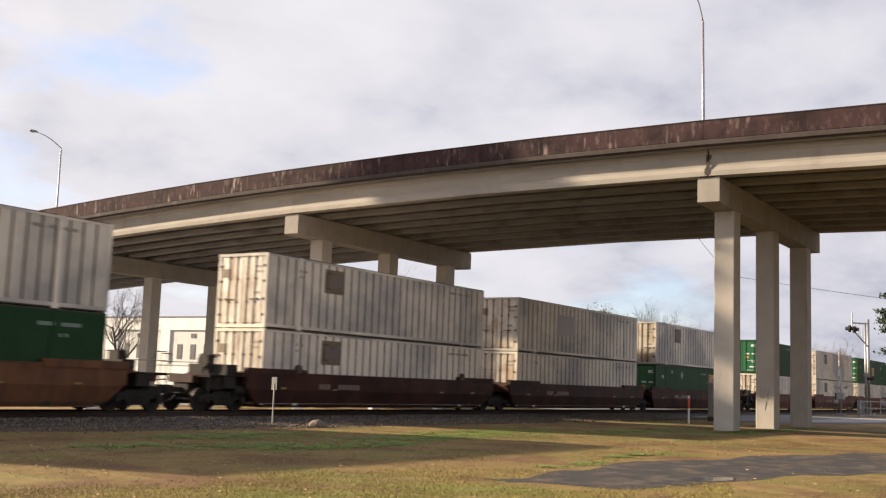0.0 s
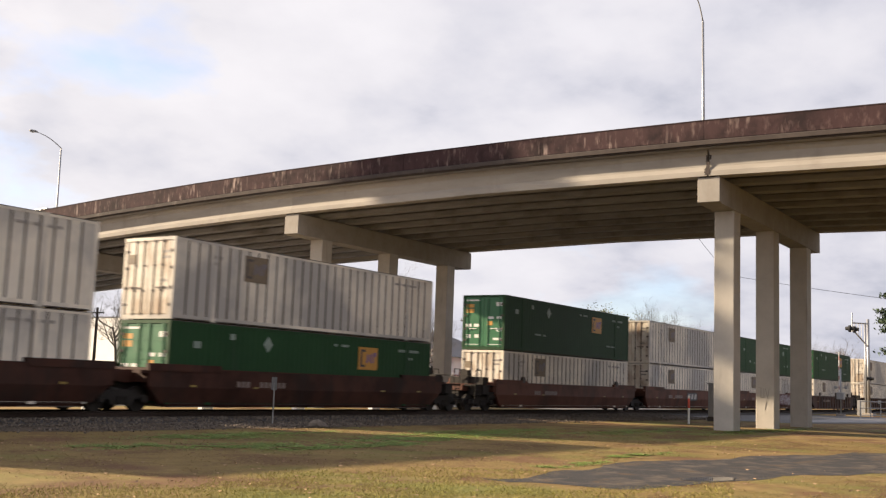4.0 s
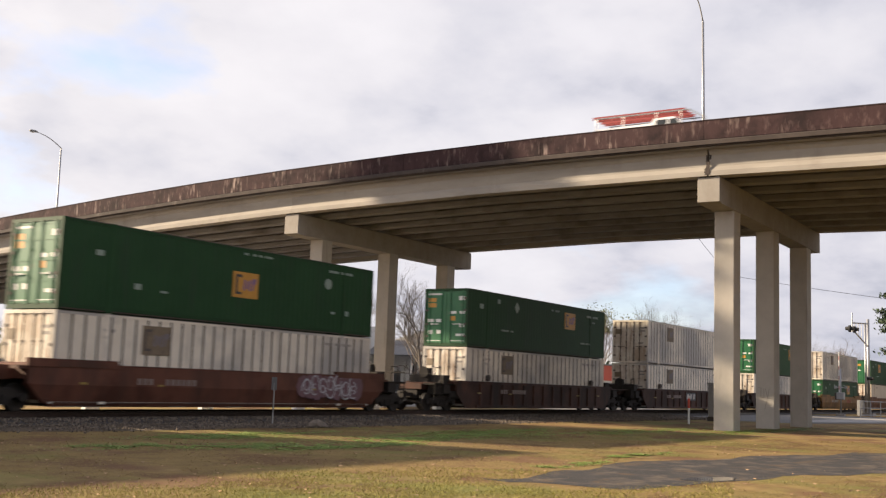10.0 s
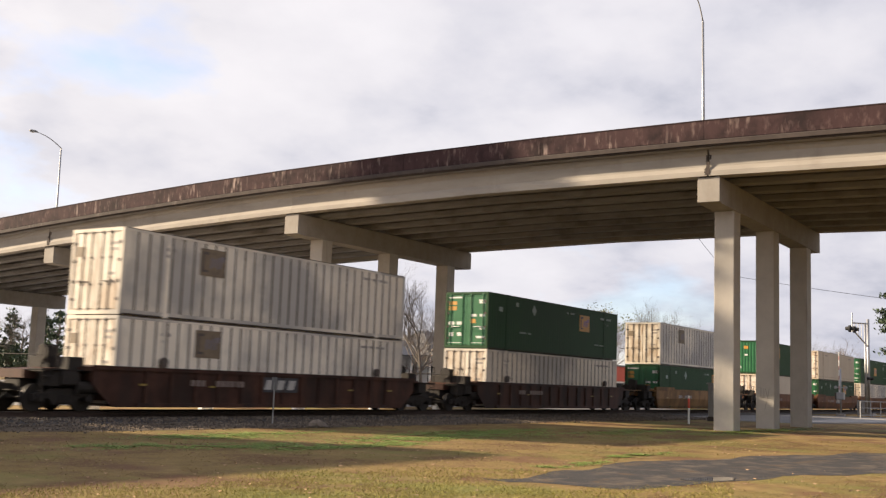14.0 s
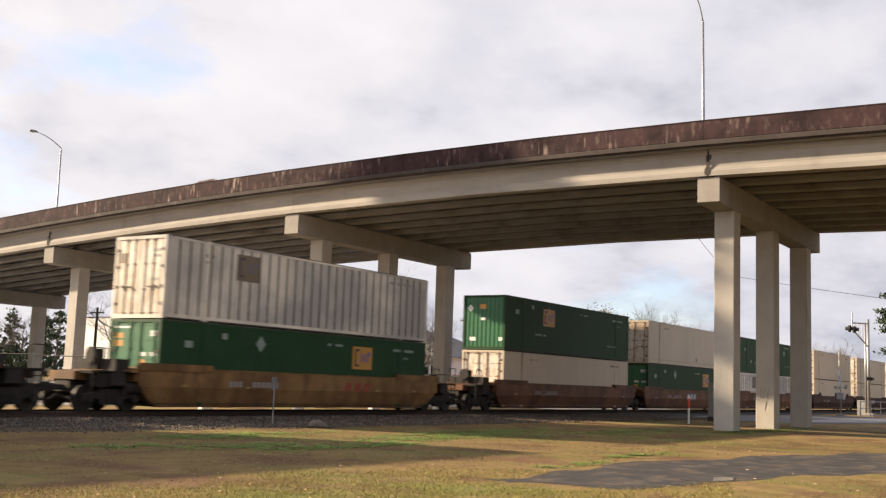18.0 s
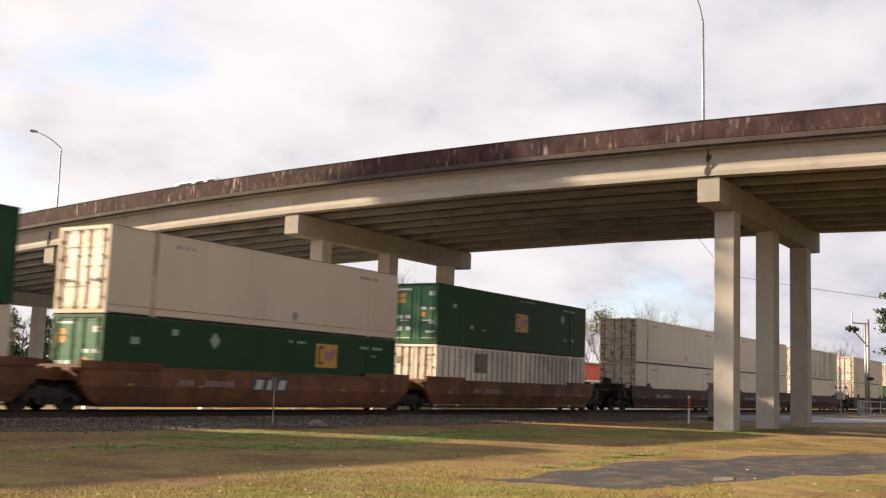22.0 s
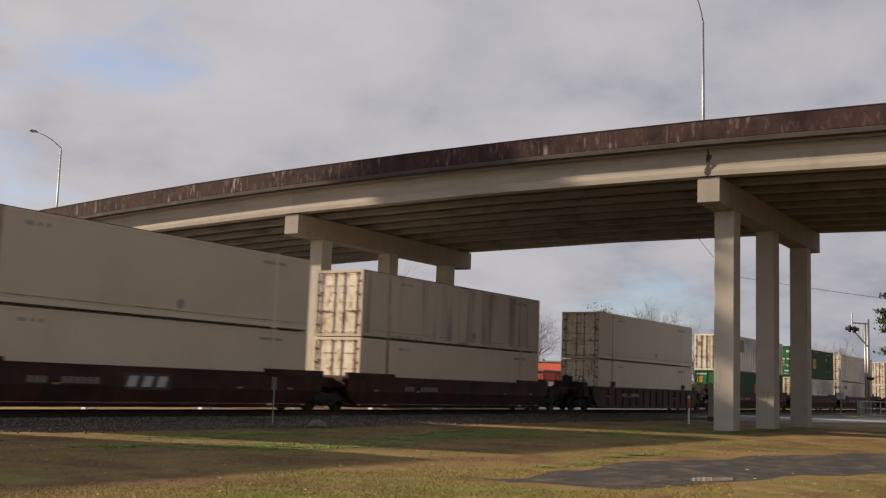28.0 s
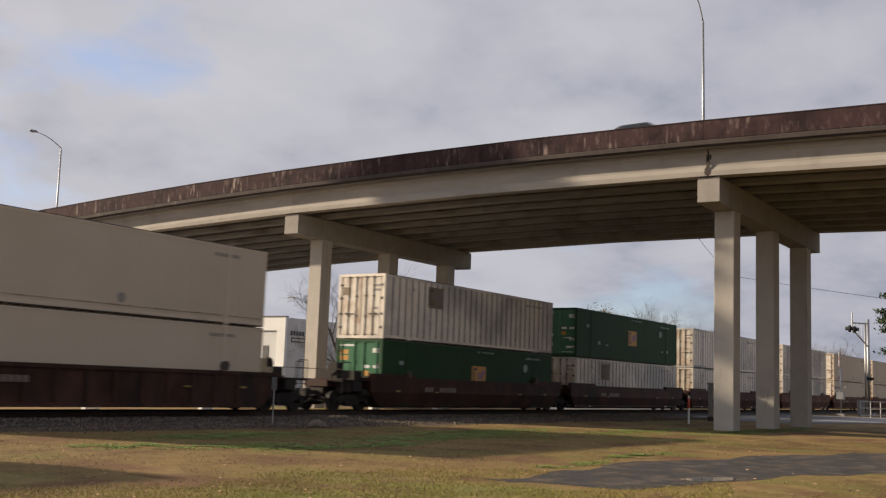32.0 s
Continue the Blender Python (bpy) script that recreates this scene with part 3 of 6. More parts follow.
for k in range(1, len(BENTS)):
    ya, yb, skew = BENTS[k - 1], BENTS[k], SKEW[k]
    near = 4 <= k <= 9
    # the girders run on without a gap over the bent beside the railway
    cut0, cut1 = (0.004 if k == 7 else 0.04), (0.004 if k == 6 else 0.04)
    bm = bmesh.new()
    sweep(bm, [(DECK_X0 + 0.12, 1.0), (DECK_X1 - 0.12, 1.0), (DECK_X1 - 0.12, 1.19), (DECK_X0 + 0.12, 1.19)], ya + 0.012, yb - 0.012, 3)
    part("deck_slab", bm, M["soot_shade"], bridge)
    bm = bmesh.new()
    sweep(bm, [(DECK_X0 + 0.5, 0.78), (DECK_X1 - 0.5, 0.78), (DECK_X1 - 0.5, 0.996), (DECK_X0 + 0.5, 0.996)], ya + 0.012, yb - 0.012, 3)
    part("road_surface", bm, M["asphalt"], bridge)
    # inner girders take the shade-darkened concrete, the two outer ones the plain one
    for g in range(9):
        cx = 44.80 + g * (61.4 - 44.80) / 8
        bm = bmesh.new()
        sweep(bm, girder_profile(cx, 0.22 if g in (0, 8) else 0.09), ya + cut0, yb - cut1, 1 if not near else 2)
        part("girder", bm, M["girder"] if g in (0, 8) else M["soot_shade"], bridge)
    for side, x in ((1, DECK_X0), (-1, DECK_X1)):
        for j in range(3):
            p0, p1 = ya + (yb - ya) * j / 3, ya + (yb - ya) * (j + 1) / 3
            bm = bmesh.new()
            sweep(bm, [(x, 0.0), (x, 0.86), (x + 0.03 * side, 0.865), (x + 0.03 * side, 0.885), (x + 0.42 * side, 0.885), (x + 0.42 * side, 0.80), (x + 0.24 * side, 0.55), (x + 0.18 * side, 0.0)],
                  p0 + 0.008, p1 - 0.008, 1)
            part("parapet_panel", bm, M["parapet"], bridge)
            # near-black strip along the parapet's top
            bm = bmesh.new()
            sweep(bm, [(x - 0.015 * side, -0.004), (x - 0.015 * side, 0.045), (x - 0.001 * side, 0.05), (x - 0.001 * side, 0.001), (x + 0.18 * side, 0.001), (x + 0.18 * side, -0.004)], p0 + 0.008, p1 - 0.008, 1)
            part("coping", bm, M["dark_lip"], bridge, "thin near-black top edge")
            bm = bmesh.new()
            sweep(bm, [(x - 0.02 * side, 0.89), (x - 0.05 * side, 0.92), (x - 0.05 * side, 1.10), (x + 0.40 * side, 1.10), (x + 0.40 * side, 0.89)], p0 + 0.003, p1 - 0.003, 1)
            part("ledge", bm, M["ledge"], bridge, "stained concrete ledge below the parapet")
            bm = bmesh.new()
            sweep(bm, [(x + 0.05 * side, 0.05), (x + 0.05 * side, 1.06), (x + 0.17 * side, 1.06), (x + 0.17 * side, 0.05)], p1 - 0.02, p1 + 0.02, 1)
            part("joint", bm, M["joint"], bridge)
    # deck edge drip strip
    bm = bmesh.new()
    sweep(bm, [(DECK_X0 + 0.04, 1.104), (DECK_X0 + 0.11, 1.104), (DECK_X0 + 0.11, 1.18), (DECK_X0 + 0.04, 1.16)], ya + 0.012, yb - 0.012, 3)
    part("deck_edge", bm, M["ledge"], bridge)
    # bent at yb
    top = crest(yb) - 2.36 - 0.035
    if top < 2.2:
        continue
    bm = bmesh.new()
    far = top - TILT * 16.7
    prism(bm, [(44.6, top), (44.6, top - 1.10), (44.9, top - 1.15), (61.4, far - 1.15), (61.7, far - 1.10), (61.7, far)], "y", yb - 0.5, yb + 0.5)
    for v in bm.verts:
        v.co.y += skew * (v.co.x - 44.6)
    part("bent_cap", bm, M["concrete"], bridge, bevel=0.015)
    for cx in (47.15, 53.32, 59.45):
        bm = bmesh.new()
        yc = yb + skew * (cx - 44.6)
        box(bm, cx - 0.457, cx + 0.457, yc - 0.457, yc + 0.457, -0.5, top - 1.14 - TILT * (cx - 45))
        part("column", bm, M["column"], bridge, bevel=0.03)
    for g in range(9):
        cx = 44.80 + g * (61.4 - 44.80) / 8
        for s in (-0.28, 0.28):
            bm = bmesh.new()
            yc = yb + skew * (cx - 44.6)
            box(bm, cx - 0.2, cx + 0.2, yc + s - 0.13, yc + s + 0.13, top - 0.002 - TILT * (cx - 45), top + 0.035 - TILT * (cx - 45))
            part("bearing_pad", bm, M["joint"], bridge)
# leak stains at the joints over the bents
for k in (5, 7):
    yb = BENTS[k]
    z = crest(yb)
    rs = random.Random(k)
    for dy, w, z0, z1 in ((0.07, 0.10, 1.3, 1.75), (-0.09, 0.09, 1.3, 1.62), (0.0, 0.20, 1.72, 2.0), (0.02, 0.30, 2.0, 2.3)):
        bm = bmesh.new()
        n = 7
        left = [(yb + dy - w / 2 * rs.uniform(0.5, 1.1), z - z0 - (z1 - z0) * i / n) for i in range(n + 1)]
        right = [(yb + dy + w / 2 * rs.uniform(0.5, 1.1), z - z0 - (z1 - z0) * i / n) for i in range(n + 1)]
        x = 44.565 if z1 < 1.9 else 44.475
        prism(bm, left + right[::-1], "x", x, x + 0.03)
        part("leak_stain", bm, M["ledge"], bridge, "dark leak stain at the joint")
# painted scrawl on a column of the nearest bent
bm = bmesh.new()
for y0, z0, y1, z1 in ((15.45, 1.95, 15.52, 1.45), (15.52, 1.45, 15.62, 1.95), (15.70, 1.95, 15.70, 1.5), (15.70, 1.5, 15.85, 1.5), (15.85, 1.5, 15.85, 1.95), (15.58, 1.3, 15.66, 0.9), (15.8, 1.95, 15.98, 2.0)):
    rod(bm, (52.857, y0, z0), (52.857, y1, z1), 0.014, n=5)
part("scrawl", bm, M["scrawl"], bridge, "faded spray-paint scrawl")


def highway_lamp(y, z0, bend, tip, label):
    t = thing("street_lamp", label, "street lamp", "lamps on the overpass", m=pose(61.6, y, z0))
    b = Vector(bend) - Vector((61.6, y, z0))
    e = Vector(tip) - Vector((61.6, y, z0))
    bm = bmesh.new()
    rod(bm, (0, 0, 0), b, 0.11, 0.07, 10)
    part("pole", bm, M["galv"], t, smooth=True)
    bm = bmesh.new()
    box(bm, -0.2, 0.2, -0.2, 0.2, -0.02, 0.06)
    part("base_plate", bm, M["galv"], t)
    bm = bmesh.new()
    tube(bm, [b.lerp(e, i / 8) + Vector((0, 0, 0.22 * math.sin(math.pi * i / 8))) for i in range(9)], 0.05, 0.032)
    part("arm", bm, M["galv"], t, smooth=True)
    d = (e - b)
    d.z = 0
    d.normalize()
    head = part("lamp_head", lamp_head_mesh, M["lamp_grey"], t, "cobra-head luminaire", m=Matrix.Translation(e) @ d.to_track_quat("X", "Z").to_matrix().to_4x4())
    part("lens", lamp_lens_mesh, M["sticker"], head, "clear lamp lens")


def lamp_head(bm):
    prism(bm, [(-0.15, -0.05), (-0.15, 0.06), (0.1, 0.1), (0.5, 0.1), (0.62, 0.03), (0.62, -0.03), (0.45, -0.06)], "y", -0.14, 0.14)


def lamp_lens(bm):
    prism(bm, [(0.08, -0.061), (0.5, -0.062), (0.42, -0.13), (0.16, -0.13)], "y", -0.11, 0.11)


lamp_head_mesh, lamp_lens_mesh = shape(lamp_head, bevel=0.02), shape(lamp_lens, bevel=0.02)
LAMP_L, LAMP_R = 83.3, 21.9
highway_lamp(LAMP_L, crest(LAMP_L) - 0.1, (61.6, LAMP_L + 0.15, 22.0), (58.9, LAMP_L + 0.35, 23.0), "slim galvanised street lamp with curved arm on the overpass")
highway_lamp(LAMP_R, crest(LAMP_R) - 0.1, (61.6, LAMP_R + 0.13, 24.35), (60.9, LAMP_R + 0.30, 25.7), "tall galvanised street lamp with curved arm on the overpass")

# ---- the train: containers ----
L, HC, HW = 16.15, 2.896, 1.30


def side_outline(kind):
    """Plan outline of a container's side wall: (x, depth inwards)."""
    pts = [(0.12, 0.0)]
    if kind == "ribbed":
        n = 31
        p = (L - 0.24) / n
        for i in range(1, n):
            x = 0.12 + p * i
            pts += [(x - 0.042, 0.0), (x - 0.034, 0.03), (x + 0.034, 0.03), (x + 0.042, 0.0)]
    elif kind == "corrugated":
        n = 56
        p = (L - 0.24) / n
        for i in range(1, n):
            x = 0.12 + p * i
            pts += [(x - 0.075, 0.0), (x - 0.045, 0.006), (x + 0.045, 0.006), (x + 0.075, 0.0)]
    else:
        n = 13
        p = (L - 0.24) / n
        for i in range(1, n):
            x = 0.12 + p * i
            pts += [(x - 0.012, 0.0), (x - 0.008, 0.004), (x + 0.008, 0.004), (x + 0.012, 0.0)]
    return pts + [(L - 0.12, 0.0)]


def side_wall(bm, kind, which):
    o = side_outline(kind)
    z0, z1 = 0.17, HC - 0.10
    rows = [[bm.verts.new((x, -HW + 0.012 + d, z)) for x, d in o] for z in (z0, z1)]
    if which == "skin":
        for i in range(len(o) - 1):
            f = bm.faces.new((rows[0][i], rows[0][i + 1], rows[1][i + 1], rows[1][i]))
            # recessed faces of the ribbed wall take the dark groove colour
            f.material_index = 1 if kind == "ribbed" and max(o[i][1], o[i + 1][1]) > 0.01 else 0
        back = [bm.verts.new((x, -HW + 0.06, z)) for x, z in ((o[0][0], z0), (o[-1][0], z0), (o[-1][0], z1), (o[0][0], z1))]
        bm.faces.new(back[::-1])


def container_frame(bm):
    for x0, x1 in ((0, 0.13), (L - 0.13, L)):
        for y0, y1 in ((-HW, -HW + 0.13), (HW - 0.13, HW)):
            box(bm, x0, x1, y0, y1, 0, HC)
    for y0, y1 in ((-HW, -HW + 0.08), (HW - 0.08, HW)):
        box(bm, 0.13, L - 0.13, y0, y1, HC - 0.10, HC)
        box(bm, 0.13, L - 0.13, y0, y1, 0.05, 0.17)
        # dark strips draw the line where stacked containers meet
        box(bm, 0.13, L - 0.13, y0 + 0.02 * (y0 < 0), y1 - 0.02 * (y0 > 0), 0.012, 0.049)
        for f in list(bm.faces)[-6:]:
            f.material_index = 1
        box(bm, 0.13, L - 0.13, y0 - 0.004 * (y0 < 0), y1 + 0.004 * (y0 > 0), HC - 0.022, HC + 0.004)
        for f in list(bm.faces)[-6:]:
            f.material_index = 1
    for x0, x1 in ((0.0, 0.10), (L - 0.10, L)):
        box(bm, x0, x1, -HW + 0.13, HW - 0.13, HC - 0.12, HC)
        box(bm, x0, x1, -HW + 0.13, HW - 0.13, 0, 0.15)


def lift_post(bm):
    """One post with its castings, 40 feet from its partner."""
    prof = [(-0.13, -0.012), (0.13, -0.012), (0.13, 0.13), (0.09, 0.13), (0.09, HC - 0.13), (0.13, HC - 0.13), (0.13, HC + 0.012), (-0.13, HC + 0.012), (-0.13, HC - 0.13), (-0.09, HC - 0.13), (-0.09, 0.13), (-0.13, 0.13)]
    prism(bm, prof, "y", -HW - 0.004, -HW + 0.10)


def roof_panel(bm):
    n = 30
    for i in range(n):
        x0 = 0.1 + (L - 0.2) * i / n
        box(bm, x0 + 0.02, x0 + (L - 0.2) / n - 0.02, -HW + 0.08, HW - 0.08, HC - 0.05, HC - 0.012)
    box(bm, 0.1, L - 0.1, -HW + 0.08, HW - 0.08, HC - 0.07, HC - 0.049)


def rub_rail(bm):
    box(bm, 0.13, L - 0.13, -HW - 0.002, -HW + 0.05, 0.285, 0.315)


def end_wall(bm):
    out = [(L - 0.085, HW - 0.131), (L - 0.085, -HW + 0.131)]
    n = 9
    w = (2 * HW - 0.262) / n
    for i in range(n):
        y = -HW + 0.131 + i * w
        out += [(L - 0.055, y), (L - 0.055, y + 0.3 * w), (L - 0.03, y + 0.4 * w), (L - 0.03, y + 0.9 * w), (L - 0.055, y + w - 0.001)]
    prism(bm, out, "z", 0.15, HC - 0.12)


def door_leaf(bm):
    box(bm, 0.035, 0.075, 0.008, HW - 0.135, 0.16, HC - 0.13)


def door_rail(bm):
    box(bm, 0.022, 0.034, 0.02, HW - 0.15, -0.03, 0.03)


def door_ribs(bm):
    box(bm, 0.035, 0.075, 0.008, HW - 0.135, 0.16, HC - 0.13)
    for y0, y1 in ((0.03, 0.20), (0.34, 0.62), (0.76, 1.04), (1.10, 1.155)):
        box(bm, 0.018, 0.034, y0, y1, 0.19, HC - 0.16)


def lock_rod(bm):
    rod(bm, (0.008, 0, 0.10), (0.008, 0, HC - 0.08), 0.019, n=6)
    for z in (0.17, 1.0, 1.9, HC - 0.15):
        box(bm, -0.016, 0.03, -0.05, 0.05, z - 0.035, z + 0.035)


def door_handle(bm):
    box(bm, -0.02, 0.0, -0.03, 0.40, -0.018, 0.018)
    box(bm, -0.03, 0.02, 0.36, 0.42, -0.045, 0.045)


def hinge(bm):
    box(bm, 0.0, 0.04, -0.10, 0.06, -0.045, 0.045)
    rod(bm, (0.004, 0.03, -0.06), (0.004, 0.03, 0.06), 0.022, n=6)


SH = {k: shape(f) for k, f in dict(frame=container_frame, post=lift_post, rub=rub_rail, roof=roof_panel, end=end_wall, leaf=door_leaf, rail=door_rail, ribleaf=door_ribs, rod=lock_rod, handle=door_handle, hinge=hinge).items()}
for kind in ("ribbed", "corrugated", "smooth"):
    SH["side_" + kind] = shape(side_wall, kind, "skin")
SH["side_ribbed"].materials.append(M["ribwhite"])
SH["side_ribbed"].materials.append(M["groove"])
SH["frame"].materials.append(M["ribwhite"])
SH["frame"].materials.append(M["rail_dark"])


def flat_bars(rects, depth=0.004):
    """Small flat plates on a side wall (x0, x1, z0, z1)."""
    bm = bmesh.new()
    for x0, x1, z0, z1 in rects:
        box(bm, x0, x1, -HW - depth, -HW + 0.02, z0, z1)
    return done(bm, "plates")


def letters_row(x, z, w, h, n, seed):
    r, out, p = random.Random(seed), [], x
    cw = w / n
    for i in range(n):
        if r.random() > 0.16:
            out.append((p, p + cw * 0.72, z, z + h))
        p += cw
    return out


def square_emblem(cx, cz, w=1.34, h=0.96):
    return flat_bars([(cx - w / 2, cx + w / 2, cz - h / 2, cz + h / 2)], 0.006)



def emblem_bars(cx, cz):
    """Dark bracket on an emblem."""
    return flat_bars([(cx - 0.54, cx - 0.43, cz - 0.36, cz + 0.38), (cx - 0.43, cx - 0.2, cz + 0.28, cz + 0.38), (cx - 0.43, cx - 0.2, cz - 0.36, cz - 0.27)], 0.010)


def emblem_blocks(cx, cz):
    """Slanted blocks beside the bracket."""
    bm = bmesh.new()
    for x0, x1, z0, z1 in ((-0.14, -0.04, -0.2, 0.2), (0.02, 0.12, -0.14, 0.16), (0.17, 0.26, -0.2, 0.22), (0.32, 0.54, 0.08, 0.27), (0.32, 0.41, -0.18, 0.08)):
        prism(bm, [(cx + x0, cz + z0), (cx + x1, cz + z0), (cx + x1 + 0.04, cz + z1), (cx + x0 + 0.04, cz + z1)], "y", -HW - 0.010, -HW + 0.02)
    return done(bm, "blocks")


EMB = {}
for key, cx, cz in (("far", 11.35, 2.0), ("mid", 8.25, 1.5), ("near", 5.0, 2.0)):
    EMB[key] = (square_emblem(cx, cz),
                emblem_bars(cx, cz), emblem_blocks(cx, cz))
BROWN = (square_emblem(4.1, 2.13, 1.22, 0.98), emblem_bars(4.1, 2.13), emblem_blocks(4.1, 2.13))
FADED = flat_bars([(4.6, 6.9, 1.15, 2.3)], 0.003)
MARK_GREEN = flat_bars(letters_row(3.3, 0.95, 1.5, 0.09, 14, 1) + letters_row(9.0, 2.42, 1.0, 0.10, 8, 2) + letters_row(13.6, 2.38, 1.6, 0.12, 13, 3) + letters_row(14.4, 2.05, 0.45, 0.11, 4, 4) + letters_row(12.8, 0.75, 1.3, 0.09, 13, 5)
                       + [(1.15, 1.5, 1.98, 2.22), (2.95, 3.2, 2.36, 2.58)])
MARK_MID = flat_bars([(1.35, 1.65, 1.82, 2.0), (3.0, 3.28, 0.86, 1.06), (4.15, 4.45, 0.84, 0.91), (13.35, 13.6, 0.8, 0.9), (14.3, 14.5, 0.78, 0.98)] + letters_row(7.9, 2.64, 1.9, 0.08, 17, 31) + letters_row(13.0, 2.50, 1.7, 0.10, 13, 32))
bm = bmesh.new()
rod(bm, (13.1, -HW - 0.004, 2.02), (13.1, -HW + 0.02, 2.02), 0.23, n=8)
ROUND_LABEL = done(bm, "round_label")
bm = bmesh.new()
prism(bm, [(5.0 - 0.26, 2.28), (5.0, 1.98), (5.0 + 0.26, 2.28), (5.0, 2.58)], "y", -HW - 0.004, -HW + 0.02)
DIAMOND = done(bm, "diamond")
MARK_RIB = flat_bars(letters_row(13.1, 2.44, 1.7, 0.10, 14, 6) + letters_row(1.9, 2.30, 0.45, 0.12, 3, 7) + letters_row(1.9, 2.08, 0.45, 0.1, 3, 8))
MARK_SMOOTH = flat_bars(letters_row(2.9, 2.45, 0.9, 0.12, 6, 9) + letters_row(13.4, 2.45, 1.3, 0.12, 7, 10))
bm = bmesh.new()
rod(bm, (9.3, -HW - 0.003, 0.55), (9.3, -HW + 0.02, 0.55), 0.17, n=14)
SPOT = done(bm, "spot")


def end_plate(y0, y1, z0, z1, x):
    """A plate on the door end, its face at x."""
    return box_mesh(x, x + 0.006, y0, y1, z0, z1)


END_WHITE = [end_plate(*r, 0.030) for r in ((-1.1, -0.75, 2.3, 2.5), (-1.1, -0.8, 1.62, 1.75), (-0.6, -0.25, 1.62, 1.75), (-1.1, -0.8, 0.95, 1.12), (-1.1, -0.6, 0.5, 0.62), (0.3, 0.6, 1.2, 1.36), (0.75, 1.1, 1.2, 1.36),
                                           (0.3, 0.55, 0.62, 0.8), (0.8, 1.05, 0.6, 0.8), (0.25, 1.1, 2.58, 2.66), (-1.1, -0.3, 0.2, 0.28), (0.3, 1.1, 0.2, 0.28))]
END_ORANGE = [end_plate(*r, 0.029) for r in ((0.62, 1.08, 1.95, 2.42), (-0.55, -0.22, 1.28, 1.5))]
END_BROWN = end_plate(0.62, 1.1, 1.95, 2.3, 0.013)
END_TEXT = [end_plate(*r, 0.0135) for r in ((-1.08, -0.62, 2.32, 2.42), (-1.08, -0.7, 2.12, 2.22), (-0.95, -0.6, 1.3, 1.4))]
bm = bmesh.new()
prism(bm, [(0.85 - 0.19, 2.2), (0.85, 2.0), (0.85 + 0.19, 2.2), (0.85, 2.4)], "x", 0.020, 0.032)
PLAIN_DIAMOND = done(bm, "end_diamond")
PLAIN_ORANGE = end_plate(-0.12, 0.26, 2.16, 2.42, 0.022)
PLAIN_LABELS = [end_plate(*r, 0.022) for r in ((-0.08, 0.2, 1.56, 1.7), (0.5, 0.86, 0.46, 0.66), (-1.16, -0.92, 0.46, 0.66))]

PAINT = {"ribbed": ("ribwhite", "ribdoor", "ribleaf", "darkmark"), "green": ("green", "greendoor_lit", "leaf", "marking"), "smooth": ("smooth", "smoothdoor", "leaf", "darkmark"), "stained": ("stained", "smoothdoor", "leaf", "darkmark")}
LABELS = {"ribbed": "off-white ribbed freight container with rust-streaked doors", "green": "dark green freight container with orange square emblem",
          "smooth": "smooth cream freight container with rusty door end", "stained": "cream freight container streaked with soot"}


